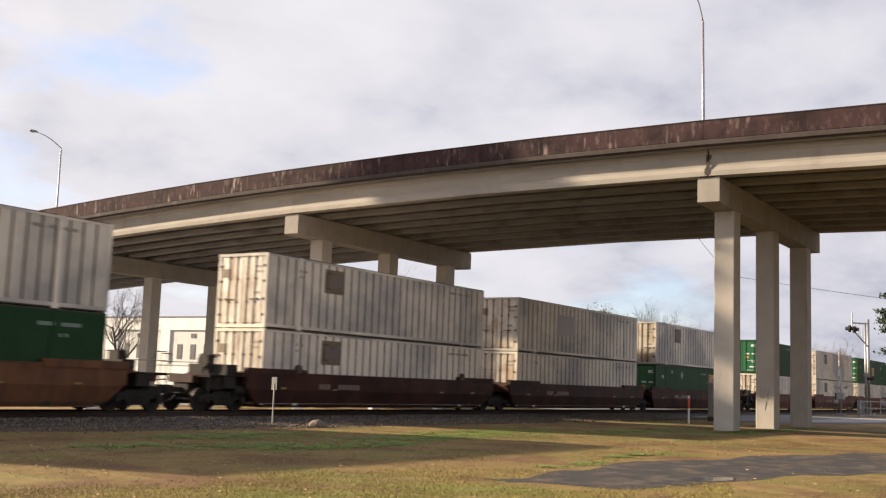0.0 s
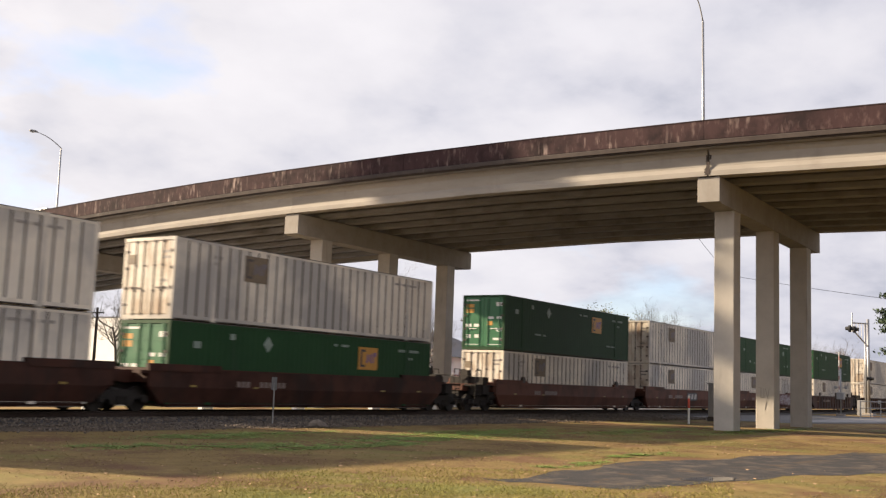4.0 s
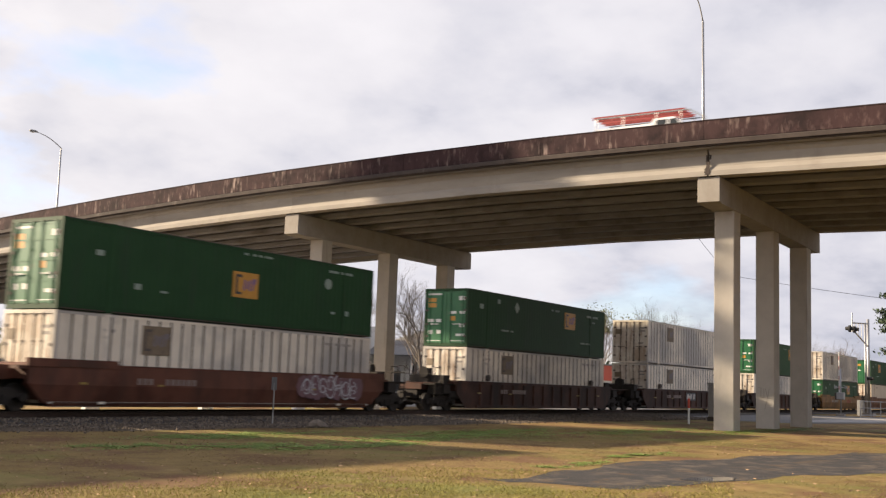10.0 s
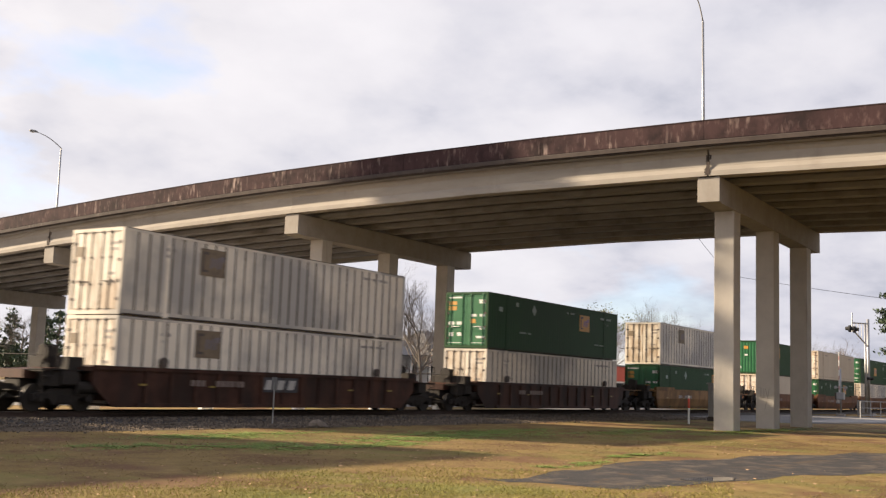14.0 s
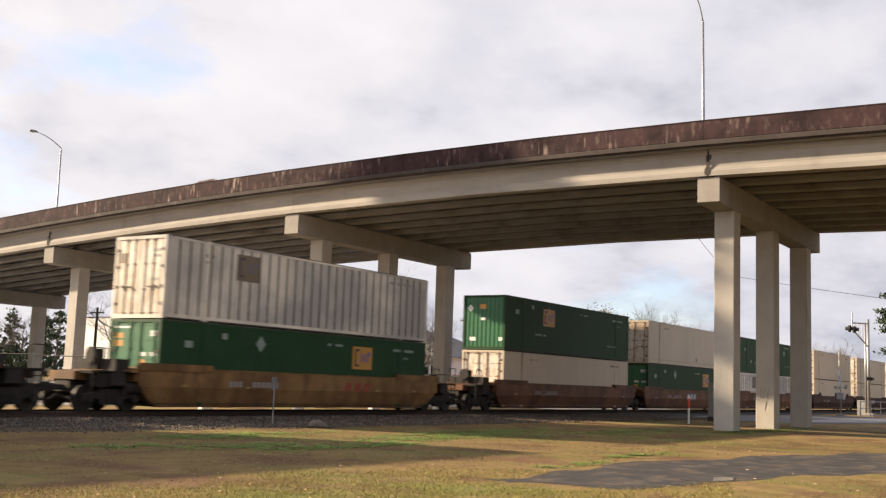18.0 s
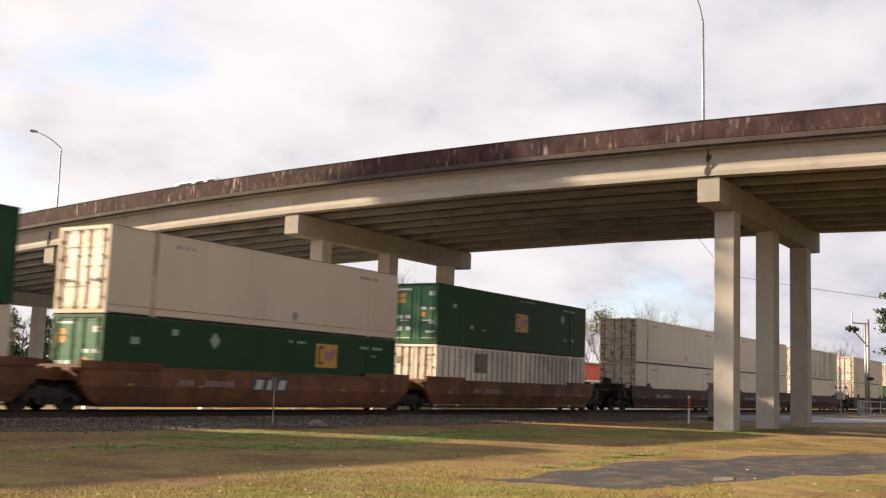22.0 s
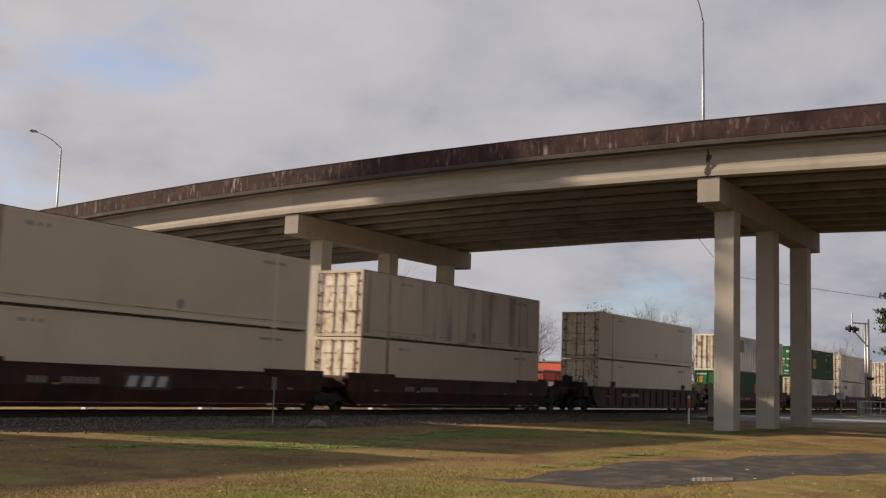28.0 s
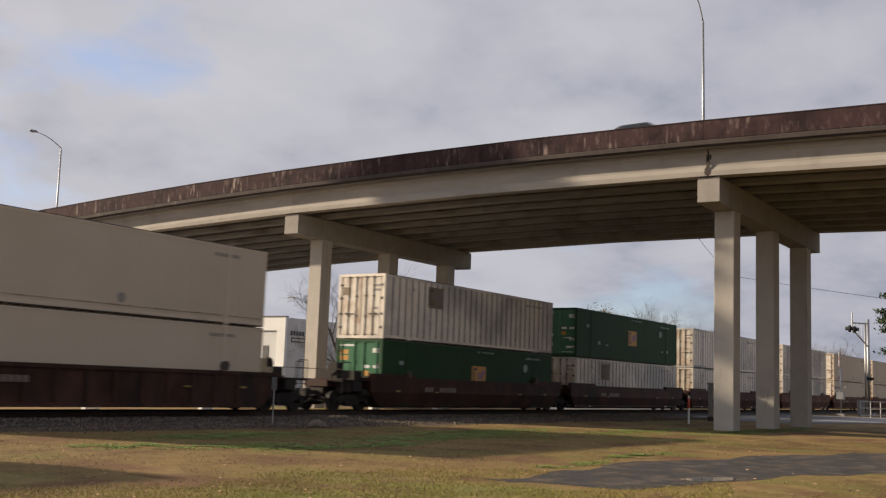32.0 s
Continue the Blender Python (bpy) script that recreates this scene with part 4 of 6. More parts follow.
def container(kind, emblem="", plain_end=False, level="upper"):
    body, door, leaf, mark = PAINT[kind]
    lab = LABELS[kind] + (" stacked on top" if level == "upper" else " in the well")
    t = thing("freight_container", lab, "container", "double-stacked containers")
    part("frame", SH["frame"], M[body], t)
    wall = {"ribbed": "side_ribbed", "green": "side_corrugated"}.get(kind, "side_smooth")
    for rz in (0, 180):
        m = pose(0, 0, 0) if rz == 0 else pose(L, 0, 0, 0, 0, 180)
        part("side_wall", SH[wall], M[body], t, m=m)
    for x in (2.0, L - 2.0):
        for rz in (0, 180):
            part("lift_post", SH["post"], M["postgrime"] if kind in ("smooth", "stained") and x < 3 else M[body], t, m=pose(x, 0, 0, 0, 0, rz))
    part("roof", SH["roof"], M[body], t)
    part("end_wall", SH["end"], M[body], t)
    if plain_end:
        part("end_wall", SH["end"], M[door], t, m=pose(L, 0, 0, 0, 0, 180))
    else:
        for s in (1, -1):
            d = part("door", SH[leaf], M[door], t, m=pose(0, 0, 0) if s == 1 else Matrix.Diagonal((1, -1, 1, 1)))
            if kind != "ribbed":
                for z in (0.22, 0.88, 1.54, 2.2, HC - 0.185):
                    part("door_rail", SH["rail"], M["railrust"] if kind != "green" else M[door], d, m=pose(0, 0, z))
            iron = M[door] if kind == "green" else M["dirtysteel"] if kind == "ribbed" else M["rusty"]
            for y in ((0.26, 0.98) if kind != "ribbed" else (0.27, 0.69)):
                part("lock_rod", SH["rod"], iron, d, m=pose(0, y, 0))
            part("handle", SH["handle"], iron if kind != "green" else M["sticker"], d, m=pose(0, 0.45, 1.1))
            for z in (0.5, 1.1, 1.8, 2.4):
                part("hinge", SH["hinge"], M["rusty"] if kind in ("smooth", "stained") else M["dirtysteel"], d, m=pose(0, HW - 0.14, z))
    if kind == "green":
        tagged(part("lettering", MARK_MID if emblem == "mid" else MARK_GREEN, M[mark], t, "pale unreadable lettering"), kind="stuff")
        part("round_label" if emblem == "mid" else "diamond_label", ROUND_LABEL if emblem == "mid" else DIAMOND, M[mark], t, "pale label")
        if plain_end:
            part("end_diamond", PLAIN_DIAMOND, M["sticker"], t, "white diamond label")
        for me in (PLAIN_LABELS if plain_end else END_WHITE):
            part("end_label", me, M["sticker"], t, "white door label")
        for me in ([PLAIN_ORANGE] if plain_end else END_ORANGE):
            part("end_emblem", me, M["orange"], t, "orange emblem on the door")
        if emblem in EMB:
            e = part("emblem", EMB[emblem][0], M["orange"], t, "orange square emblem")
            part("emblem_bar", EMB[emblem][1], M["emblem_dark"], e)
            part("emblem_mark", EMB[emblem][2], M["emblem_purple"], e)
    elif kind == "ribbed":
        tagged(part("lettering", MARK_RIB, M[mark], t, "grey unreadable lettering"), kind="stuff")
        for me in END_TEXT:
            part("end_label", me, M[mark], t, "dark lettering on the door")
        if emblem:
            part("end_emblem", END_BROWN, M["brownpatch"], t, "faded brown emblem on the door")
        if emblem == "brown":
            e = part("emblem", BROWN[0], M["brownpatch"], t, "faded brown square emblem")
            part("emblem_bar", BROWN[1], M["brown_dark"], e)
            part("emblem_mark", BROWN[2], M["brown_grey"], e)
        elif emblem == "faded":
            part("emblem", FADED, M["faded"], t, "painted-out square")
    else:
        tagged(part("lettering", MARK_SMOOTH, M[mark], t, "small dark lettering"), kind="stuff")
        part("rub_rail", SH["rub"], M["postgrime"], t, "thin dirty rub rail")
        part("round_mark", SPOT, M["darkmark"], t, "worn round mark")
    return t


# ---- the train: well cars ----
WALL_Y, SILL, BOT = 1.43, 1.49, 0.16   # heights above the rail


def well_side(bm, style):
    """One side wall of the well, seen along y; x runs from the container's near end."""
    h = [(-0.9, 0.90), (-0.6, 0.62), (-0.05, BOT + 0.02), (0.1, BOT), (L - 0.1, BOT), (L + 0.05, BOT + 0.02), (L + 0.6, 0.62), (L + 0.9, 0.90), (L + 0.9, SILL - 0.04), (L + 0.7, SILL), (-0.7, SILL), (-0.9, SILL - 0.04)]
    if style == "smooth":
        # one bent plate: upright above, rolled inwards below; raised at both ends over the trucks
        xs = [-0.9, -0.6, -0.25, 0.15, L - 0.15, L + 0.25, L + 0.6, L + 0.9]
        low = [0.88, 0.62, 0.30, BOT, BOT, 0.30, 0.62, 0.88]
        rows = []
        for x, z0 in zip(xs, low):
            sec = [(0.0, SILL), (0.0, max(z0, 0.84)), (0.07, max(z0, 0.55)), (0.13, max(z0, 0.32)), (0.22, max(z0, BOT)), (0.28, max(z0, BOT + 0.02)), (0.20, max(z0, 0.34) + 0.01), (0.15, max(z0, 0.57) + 0.01), (0.09, max(z0, 0.86) + 0.01), (0.09, SILL)]
            rows.append([bm.verts.new((x, -WALL_Y + y, z)) for y, z in sec])
        for a, b in zip(rows, rows[1:]):
            for i in range(len(a)):
                bm.faces.new((a[i], a[(i + 1) % len(a)], b[(i + 1) % len(a)], b[i]))
        bm.faces.new(rows[0])
        bm.faces.new(rows[-1][::-1])
    else:
        prism(bm, h, "y", -WALL_Y + 0.06, -WALL_Y + 0.10)
        box(bm, -0.9, L + 0.9, -WALL_Y - 0.01, -WALL_Y + 0.1, SILL - 0.13, SILL)
        box(bm, 0.9, L - 0.9, -WALL_Y - 0.01, -WALL_Y + 0.1, BOT, BOT + 0.14)


def top_chord(bm, style):
    for a, b in ((-0.95, 2.3), (L - 2.3, L + 0.95)):
        prism(bm, [(a, SILL - 0.10), (b + 0.2 * (a < 0), SILL - 0.10), (b + 0.12 * (a < 0), SILL + 0.15), (a - 0.12 * (a > 0), SILL + 0.15)], "y", -WALL_Y - 0.03, -WALL_Y + 0.14)
    box(bm, 2.3, L - 2.3, -WALL_Y - 0.012, -WALL_Y + 0.11, SILL - 0.02, SILL + 0.02)


def chord_guides(bm):
    box(bm, -0.13, 0.13, -WALL_Y - 0.04, -WALL_Y + 0.1, SILL + 0.02, SILL + 0.30)
    rod(bm, (0, -WALL_Y - 0.05, SILL + 0.2), (0, -WALL_Y + 0.1, SILL + 0.2), 0.15, n=10)


def well_rib(bm):
    prism(bm, [(-WALL_Y - 0.005, BOT + 0.14), (-WALL_Y - 0.005, SILL - 0.13), (-WALL_Y + 0.06, SILL - 0.13), (-WALL_Y + 0.06, BOT + 0.14)], "x", -0.06, 0.06)


def well_floor(bm):
    for x0, x1 in ((0.2, 2.4), (4.9, 5.7), (7.6, 8.5), (10.4, 11.2), (L - 2.4, L - 0.2)):
        box(bm, x0, x1, -WALL_Y + 0.2, WALL_Y - 0.2, BOT, BOT + 0.1)
    for y in (-0.9, 0.9):
        box(bm, 0.2, L - 0.2, y - 0.12, y + 0.12, BOT + 0.02, BOT + 0.094)


def bulkhead(bm):
    prism(bm, [(-0.30, 0.9), (-0.12, BOT + 0.2), (-0.06, BOT + 0.2), (-0.06, SILL), (-0.30, SILL)], "y", -WALL_Y + 0.1, WALL_Y - 0.1)


def platform(bm, reach):
    """End platform over the truck."""
    prism(bm, [(-0.88, 0.98), (-0.88, 1.40), (-1.25, 1.40), (-reach, 1.28), (-reach, 1.02), (-1.2, 0.96)], "y", -0.62, 0.62)
    prism(bm, [(-0.30, 1.0), (-0.30, 1.5), (-0.95, 1.44), (-0.95, 1.0)], "y", -WALL_Y + 0.11, WALL_Y - 0.11)
    for y in (-1.2, 1.2):
        box(bm, -1.25, -0.88, y - 0.2, y + 0.2, 1.30, 1.40)


def draft_sill(bm, reach):
    """Centre sill and cross bearer under the end platform."""
    prism(bm, [(-0.3, 0.42), (-0.3, 1.0), (-reach + 0.05, 1.0), (-reach + 0.05, 0.62), (-1.0, 0.50)], "y", -0.36, 0.36)


def cross_bearer(bm):
    prism(bm, [(-1.32, 0.86), (-0.4, 0.72), (0.4, 0.72), (1.32, 0.86), (1.32, 1.27), (-1.32, 1.27)], "x", -2.0, -1.42)


def brake_rigging(bm):
    """Cylinder, levers and pipes hung beside the sill."""
    rod(bm, (-1.3, -1.1, 0.78), (-0.45, -1.1, 0.78), 0.19, n=12)
    box(bm, -1.36, -1.28, -1.24, -0.96, 0.55, 1.2)
    box(bm, -2.5, -1.95, -1.22, -0.75, 0.80, 1.26)
    tube(bm, [(-2.6, -1.0, 0.62), (-1.9, -1.05, 0.50), (-1.0, -1.08, 0.52), (-0.3, -1.0, 0.6)], 0.04, n=6)


def walkway(bm):
    box(bm, -2.75, -0.9, -1.32, -0.66, 1.29, 1.33)
    box(bm, -2.75, -0.9, 0.66, 1.32, 1.29, 1.33)
    for x in (-2.7, -1.8, -0.95):
        box(bm, x - 0.03, x + 0.03, -1.32, 1.32, 1.24, 1.289)


def end_rail(bm):
    for y in (-1.28, 1.28):
        rod(bm, (-2.7, y, 0.55), (-2.7, y, 2.05), 0.02, n=6)
        rod(bm, (-2.2, y, 1.33), (-2.2, y, 2.05), 0.02, n=6)
        rod(bm, (-2.7, y, 2.05), (-2.2, y, 2.05), 0.02, n=6)
        for z in (0.6, 0.85, 1.1):
            rod(bm, (-2.7, y, z), (-2.35, y, z), 0.016, n=6)
        rod(bm, (-2.35, y, 0.55), (-2.35, y, 1.3), 0.018, n=6)
    rod(bm, (-2.72, -1.28, 1.75), (-2.72, 1.28, 1.75), 0.016, n=6)


def brake_stand(bm):
    box(bm, -1.75, -1.45, -0.25, 0.25, 1.29, 2.05)
    rod(bm, (-1.78, 0.0, 1.85), (-1.83, 0.0, 1.85), 0.27, n=14)
    box(bm, -1.62, -1.05, -1.05, 0.95, 1.33, 1.72)
    rod(bm, (-1.3, -1.0, 1.5), (-1.3, -0.35, 1.5), 0.17, n=10)


def coupler(bm):
    box(bm, -3.45, -2.4, -0.09, 0.09, 0.66, 0.84)
    prism(bm, [(-3.72, -0.18), (-3.72, 0.05), (-3.6, 0.17), (-3.4, 0.17), (-3.4, -0.17), (-3.6, -0.22)], "z", 0.6, 0.92)
    box(bm, -2.5, -2.0, -0.35, 0.35, 0.62, 1.05)


def air_hose(bm):
    tube(bm, [(-2.6 - 0.131 * i, 0.35 - 0.025 * i, 0.7 - 0.38 * math.sin(math.pi * i * 0.09375)) for i in range(9)], 0.026, n=6)


def side_frame(bm):
    """A cast truck side frame."""
    out = [(-1.12, 0.33), (-1.12, 0.56), (-0.78, 0.60), (-0.42, 0.73), (0.42, 0.73), (0.78, 0.60), (1.12, 0.56), (1.12, 0.33), (0.84, 0.33), (0.80, 0.48), (0.52, 0.40), (0.40, 0.22), (-0.40, 0.22), (-0.52, 0.40), (-0.80, 0.48), (-0.84, 0.33)]
    prism(bm, out, "y", -0.09, 0.09)
    for x in (-0.89, 0.89):
        rod(bm, (x, -0.19, 0.43), (x, 0.0, 0.43), 0.125, n=10)
    for x in (-0.17, 0.0, 0.17):
        rod(bm, (x, -0.13, 0.28), (x, -0.13, 0.52), 0.062, n=8)


def bolster(bm):
    prism(bm, [(-0.95, 0.55), (-0.4, 0.42), (0.4, 0.42), (0.95, 0.55), (0.95, 0.72), (0.3, 0.82), (-0.3, 0.82), (-0.95, 0.72)], "x", -0.22, 0.22)
    rod(bm, (0, 0, 0.82), (0, 0, 1.0), 0.3, n=12)
    for x in (-0.6, 0.6):
        box(bm, x - 0.05, x + 0.05, -0.85, 0.85, 0.30, 0.40)


def wheelset(bm):
    for s in (-1, 1):
        y = 0.7535 * s
        rod(bm, (0, y - 0.068, 0), (0, y + 0.068, 0), 0.43, 0.43, 20)
        rod(bm, (0, y - 0.068 * s, 0), (0, y - 0.10 * s, 0), 0.455, 0.44, 20)
        for i in range(5):
            a = 2 * math.pi * i / 5
            rod(bm, (0.22 * math.cos(a), y + 0.066 * s, 0.22 * math.sin(a)), (0.22 * math.cos(a), y + 0.078 * s, 0.22 * math.sin(a)), 0.06, n=8)
        rod(bm, (0, y + 0.06 * s, 0), (0, y + 0.12 * s, 0), 0.12, 0.10, 10)
    rod(bm, (0, -1.1, 0), (0, 1.1, 0), 0.075, n=10)


for k, f in dict(guides=chord_guides, rib=well_rib, floor=well_floor, bulk=bulkhead, walkway=walkway, endrail=end_rail, brake=brake_stand, coupler=coupler, hose=air_hose, sideframe=side_frame, bolster=bolster, wheelset=wheelset).items():
    SH[k] = shape(f)
for st in ("smooth", "ribbed"):
    SH["well_" + st] = shape(well_side, st)
SH["chord"] = shape(top_chord, "smooth")
SH["plat_short"], SH["plat_long"] = shape(platform, 1.75), shape(platform, 2.9)
SH["sill_short"], SH["sill_long"], SH["bearer"], SH["rigging"] = shape(draft_sill, 1.75), shape(draft_sill, 2.9), shape(cross_bearer), shape(brake_rigging)


def well_plates(rects, depth=0.008):
    bm = bmesh.new()
    for x0, x1, z0, z1 in rects:
        box(bm, x0, x1, -WALL_Y - depth, -WALL_Y + 0.03, z0, z1)
    return done(bm, "well_plates")


WELL_TEXT = well_plates(letters_row(3.3, 0.90, 2.7, 0.21, 11, 12))
WELL_PANEL = well_plates([(6.95, 8.95, 0.74, 1.30)], 0.005)
bm = bmesh.new()
for x in (7.05, 7.70, 8.33):
    prism(bm, [(x, 0.84), (x + 0.38, 0.84), (x + 0.5, 1.2), (x + 0.12, 1.2)], "y", -WALL_Y - 0.01, -WALL_Y + 0.03)
WELL_BRAND = done(bm, "well_brand")
WELL_DOT = [well_plates([r]) for r in ((1.0, 1.28, 0.87, 0.94), (15.0, 15.28, 0.87, 0.94), (4.2, 4.45, 0.86, 0.92), (12.2, 12.5, 0.86, 0.92))]
rs = random.Random(8)
bm = bmesh.new()
for i in range(7):
    cx = 11.9 + i * 0.5
    for j in range(3):
        a0, a1, r = rs.uniform(0, 6.3), rs.uniform(2.2, 4.6), rs.uniform(0.16, 0.3)
        cz = 1.0 + rs.uniform(-0.2, 0.2)
        pts = [(cx + r * math.cos(a0 + a1 * q / 7), cz + 1.3 * r * math.sin(a0 + a1 * q / 7)) for q in range(8)]
        for p, q in zip(pts, pts[1:]):
            rod(bm, (p[0], -WALL_Y, p[1]), (q[0], -WALL_Y, q[1]), 0.028, n=4)
GRAFFITI = done(bm, "graffiti")
bm = bmesh.new()
for i in range(9):
    cx = 11.7 + i * 0.43
    prism(bm, [(cx + 0.42 * math.cos(a * 0.785 + i), 1.0 + (0.45 + 0.06 * (i % 3)) * math.sin(a * 0.785 + i)) for a in range(8)], "y", -WALL_Y - 0.006 - 0.0006 * i, -WALL_Y + 0.08)
GRAFFITI_BACK = done(bm, "graffiti_back")

WELL_LABEL = {"well_maroon": "dark maroon articulated well car with smooth sides", "well_red": "red-brown articulated well car with smooth sides", "well_orange": "faded orange-brown well car with smooth sides",
              "well_yellow": "weathered yellow well car with smooth sides", "well_brown": "dark brown well car with ribbed sides"}
TRUCKS = []


def truck(parent, x):
    t = part("truck", SH["bolster"], M["truck"], parent, "grimy two-axle truck", m=pose(x, 0, 0))
    for y in (-1.0, 1.0):
        part("side_frame", SH["sideframe"], M["truck"], t, m=pose(0, y, 0) if y < 0 else pose(0, y, 0, 0, 0, 180))
    for dx in (-0.89, 0.89):
        TRUCKS.append((part("wheelset", SH["wheelset"], M["wheel"], t, m=pose(dx, 0, 0.43)), dx))


def well_car(paint, style, first, last, brand=False, graffiti=False):
    """A well unit; the origin is at the container's near end, on the rail."""
    t = thing("well_car", WELL_LABEL[paint], "well car", "train of well cars")
    for rz in (0, 180):
        m = pose(0, 0, 0) if rz == 0 else pose(L, 0, 0, 0, 0, 180)
        s = part("side", SH["well_" + style], M[paint], t, m=m)
        if style == "ribbed":
            for i in range(13):
                part("rib", SH["rib"], M[paint], s, m=pose(1.3 + i * (L - 2.6) / 12, 0, 0))
            for x in (2.0, L - 2.0):
                part("guide", SH["guides"], M["dirtysteel"], s, "dark container guide", m=pose(x, 0, 0))
        else:
            part("top_chord", SH["chord"], M[paint], s)
            if paint in ("well_red", "well_maroon") and first:
                for x in (2.0, L - 2.0):
                    part("guide", SH["guides"], M["dirtysteel"], s, "dark container guide", m=pose(x, 0, 0))
    part("floor", SH["floor"], M["dirtysteel"], t)
    part("bulkhead", SH["bulk"], M[paint], t)
    part("bulkhead", SH["bulk"], M[paint], t, m=pose(L, 0, 0, 0, 0, 180))
    for end, x, rz in ((first, 0, 0), (last, L, 180)):
        m = pose(x, 0, 0, 0, 0, rz)
        p = part("end_platform", SH["plat_long" if end else "plat_short"], M[paint], t, m=m)
        part("draft_sill", SH["sill_long" if end else "sill_short"], M["truck"], p)
        if end:
            part("cross_bearer", SH["bearer"], M["truck"], p)
            part("brake_rigging", SH["rigging"], M["truck"], p)
            part("walkway", SH["walkway"], M["truck"], p)
            part("handrail", SH["endrail"], M["truck"], p)
            part("coupler", SH["coupler"], M["truck"], p)
            part("air_hose", SH["hose"], M["black"], p)
            part("brake_stand", SH["brake"], M["truck"], p)
    truck(t, -1.70)
    if last:
        truck(t, L + 1.70)
    tagged(part("lettering", WELL_TEXT, M["wellmark"] if paint != "well_yellow" else M["darkmark"], t, "faded unreadable lettering"), kind="stuff")
    if brand and paint == "well_yellow":
        part("emblem", WELL_BRAND, M["redmark"], t, "faded red slanted emblem blocks", m=pose(3.0, 0, 0))
    elif brand:
        part("emblem_panel", WELL_PANEL, M["emblem_dark"], t, "dark emblem panel")
        part("emblem", WELL_BRAND, M["faded"], t, "pale slanted emblem blocks")
    for me in WELL_DOT:
        part("reflector", me, M["reflector"], t, "yellow reflector strip")
    if graffiti:
        tagged(part("graffiti", GRAFFITI_BACK, M["pink"], t, "pink spray paint cloud"), kind="stuff")
        tagged(part("graffiti", GRAFFITI, M["spray"], t, "pale spray-painted scrawl"), kind="stuff")
    return t


# near end of each stack along the train, well paint, first and last unit of its car, upper and lower load
STACKS = [
    (6.85, "well_orange", 0, 1, ("ribbed", ""), ("green", "")),
    (30.45, "well_maroon", 1, 0, ("ribbed", "brown"), ("ribbed", "brown")),
    (50.25, "well_maroon", 0, 0, ("ribbed", "faded"), ("ribbed", "")),
    (69.70, "well_maroon", 0, 1, ("ribbed", "brown"), ("green", "far")),
    (92.75, "well_red", 1, 0, ("green", "far"), ("ribbed", "brown")),
    (112.50, "well_red", 0, 0, ("ribbed", "brown"), ("ribbed", "brown")),
    (131.60, "well_red", 0, 1, ("green", "mid"), ("ribbed", "brown")),
    (155.65, "well_brown", 1, 1, ("green", "far"), ("ribbed", "brown")),
    (178.80, "well_brown", 1, 1, ("ribbed", "brown"), ("ribbed", "brown")),
    (202.40, "well_brown", 1, 1, ("green", "far"), ("ribbed", "")),
    (225.80, "well_yellow", 1, 1, ("ribbed", "brown"), ("green", "far")),
    (249.30, "well_orange", 1, 0, ("green", "near"), ("smooth", "")),
    (268.85, "well_orange", 0, 0, ("smooth", ""), ("green", "far")),
    (288.35, "well_orange", 0, 1, ("green", "mid"), ("ribbed", "brown")),
    (312.20, "well_maroon", 1, 0, ("smooth", ""), ("smooth", "")),
    (331.60, "well_maroon", 0, 0, ("smooth", ""), ("smooth", "")),
    (351.25, "well_maroon", 0, 1, ("stained", ""), ("smooth", "")),
    (375.30, "well_brown", 1, 1, ("smooth", ""), ("smooth", "")),
    (399.15, "well_maroon", 1, 0, ("ribbed", "brown"), ("green", "mid")),
    (418.45, "well_maroon", 0, 0, ("green", "mid"), ("ribbed", "brown")),
    (438.05, "well_maroon", 0, 1, ("ribbed", ""), ("ribbed", "")),
    (461.60, "well_red", 1, 0, ("ribbed", ""), ("ribbed", "")),
    (481.20, "well_red", 0, 0, ("smooth", ""), ("smooth", "")),
    (500.80, "well_red", 0, 1, ("smooth", ""), ("smooth", "")),
    (524.40, "well_maroon", 1, 1, ("green", "far"), ("ribbed", "")),
]
LOW_Z, HIGH_Z = RAIL_TOP + BOT + 0.102, 3.496
SPEED, GAIN = 11.283, 0.0208


def run(t):
    """How far the train has come at t seconds."""
    return SPEED * t + 0.5 * GAIN * ((t - 16) ** 2 - 256)


TRAIN = []
MADE = {}
for i, (s, paint, first, last, upper, lower) in enumerate(STACKS):
    brand = i in (5, 8, 10, 12, 15)
    car = well_car(paint, "ribbed" if paint == "well_brown" else "smooth", first, last, brand, i == 6)
    car.matrix_basis = pose(s, TRACK_Y, RAIL_TOP)
    TRAIN.append((car, s, RAIL_TOP))
    for load, z, level in ((lower, LOW_Z, "lower"), (upper, HIGH_Z, "upper")):
        key = (*load, level, i == 11)
        if key in MADE:
            c = copy_thing(MADE[key], pose(s, TRACK_Y, z))
        else:
            c = MADE[key] = container(load[0], load[1], i == 11 and level == "upper", level)
            c.matrix_basis = pose(s, TRACK_Y, z)
        TRAIN.append((c, s, z))

# ---- trees ----


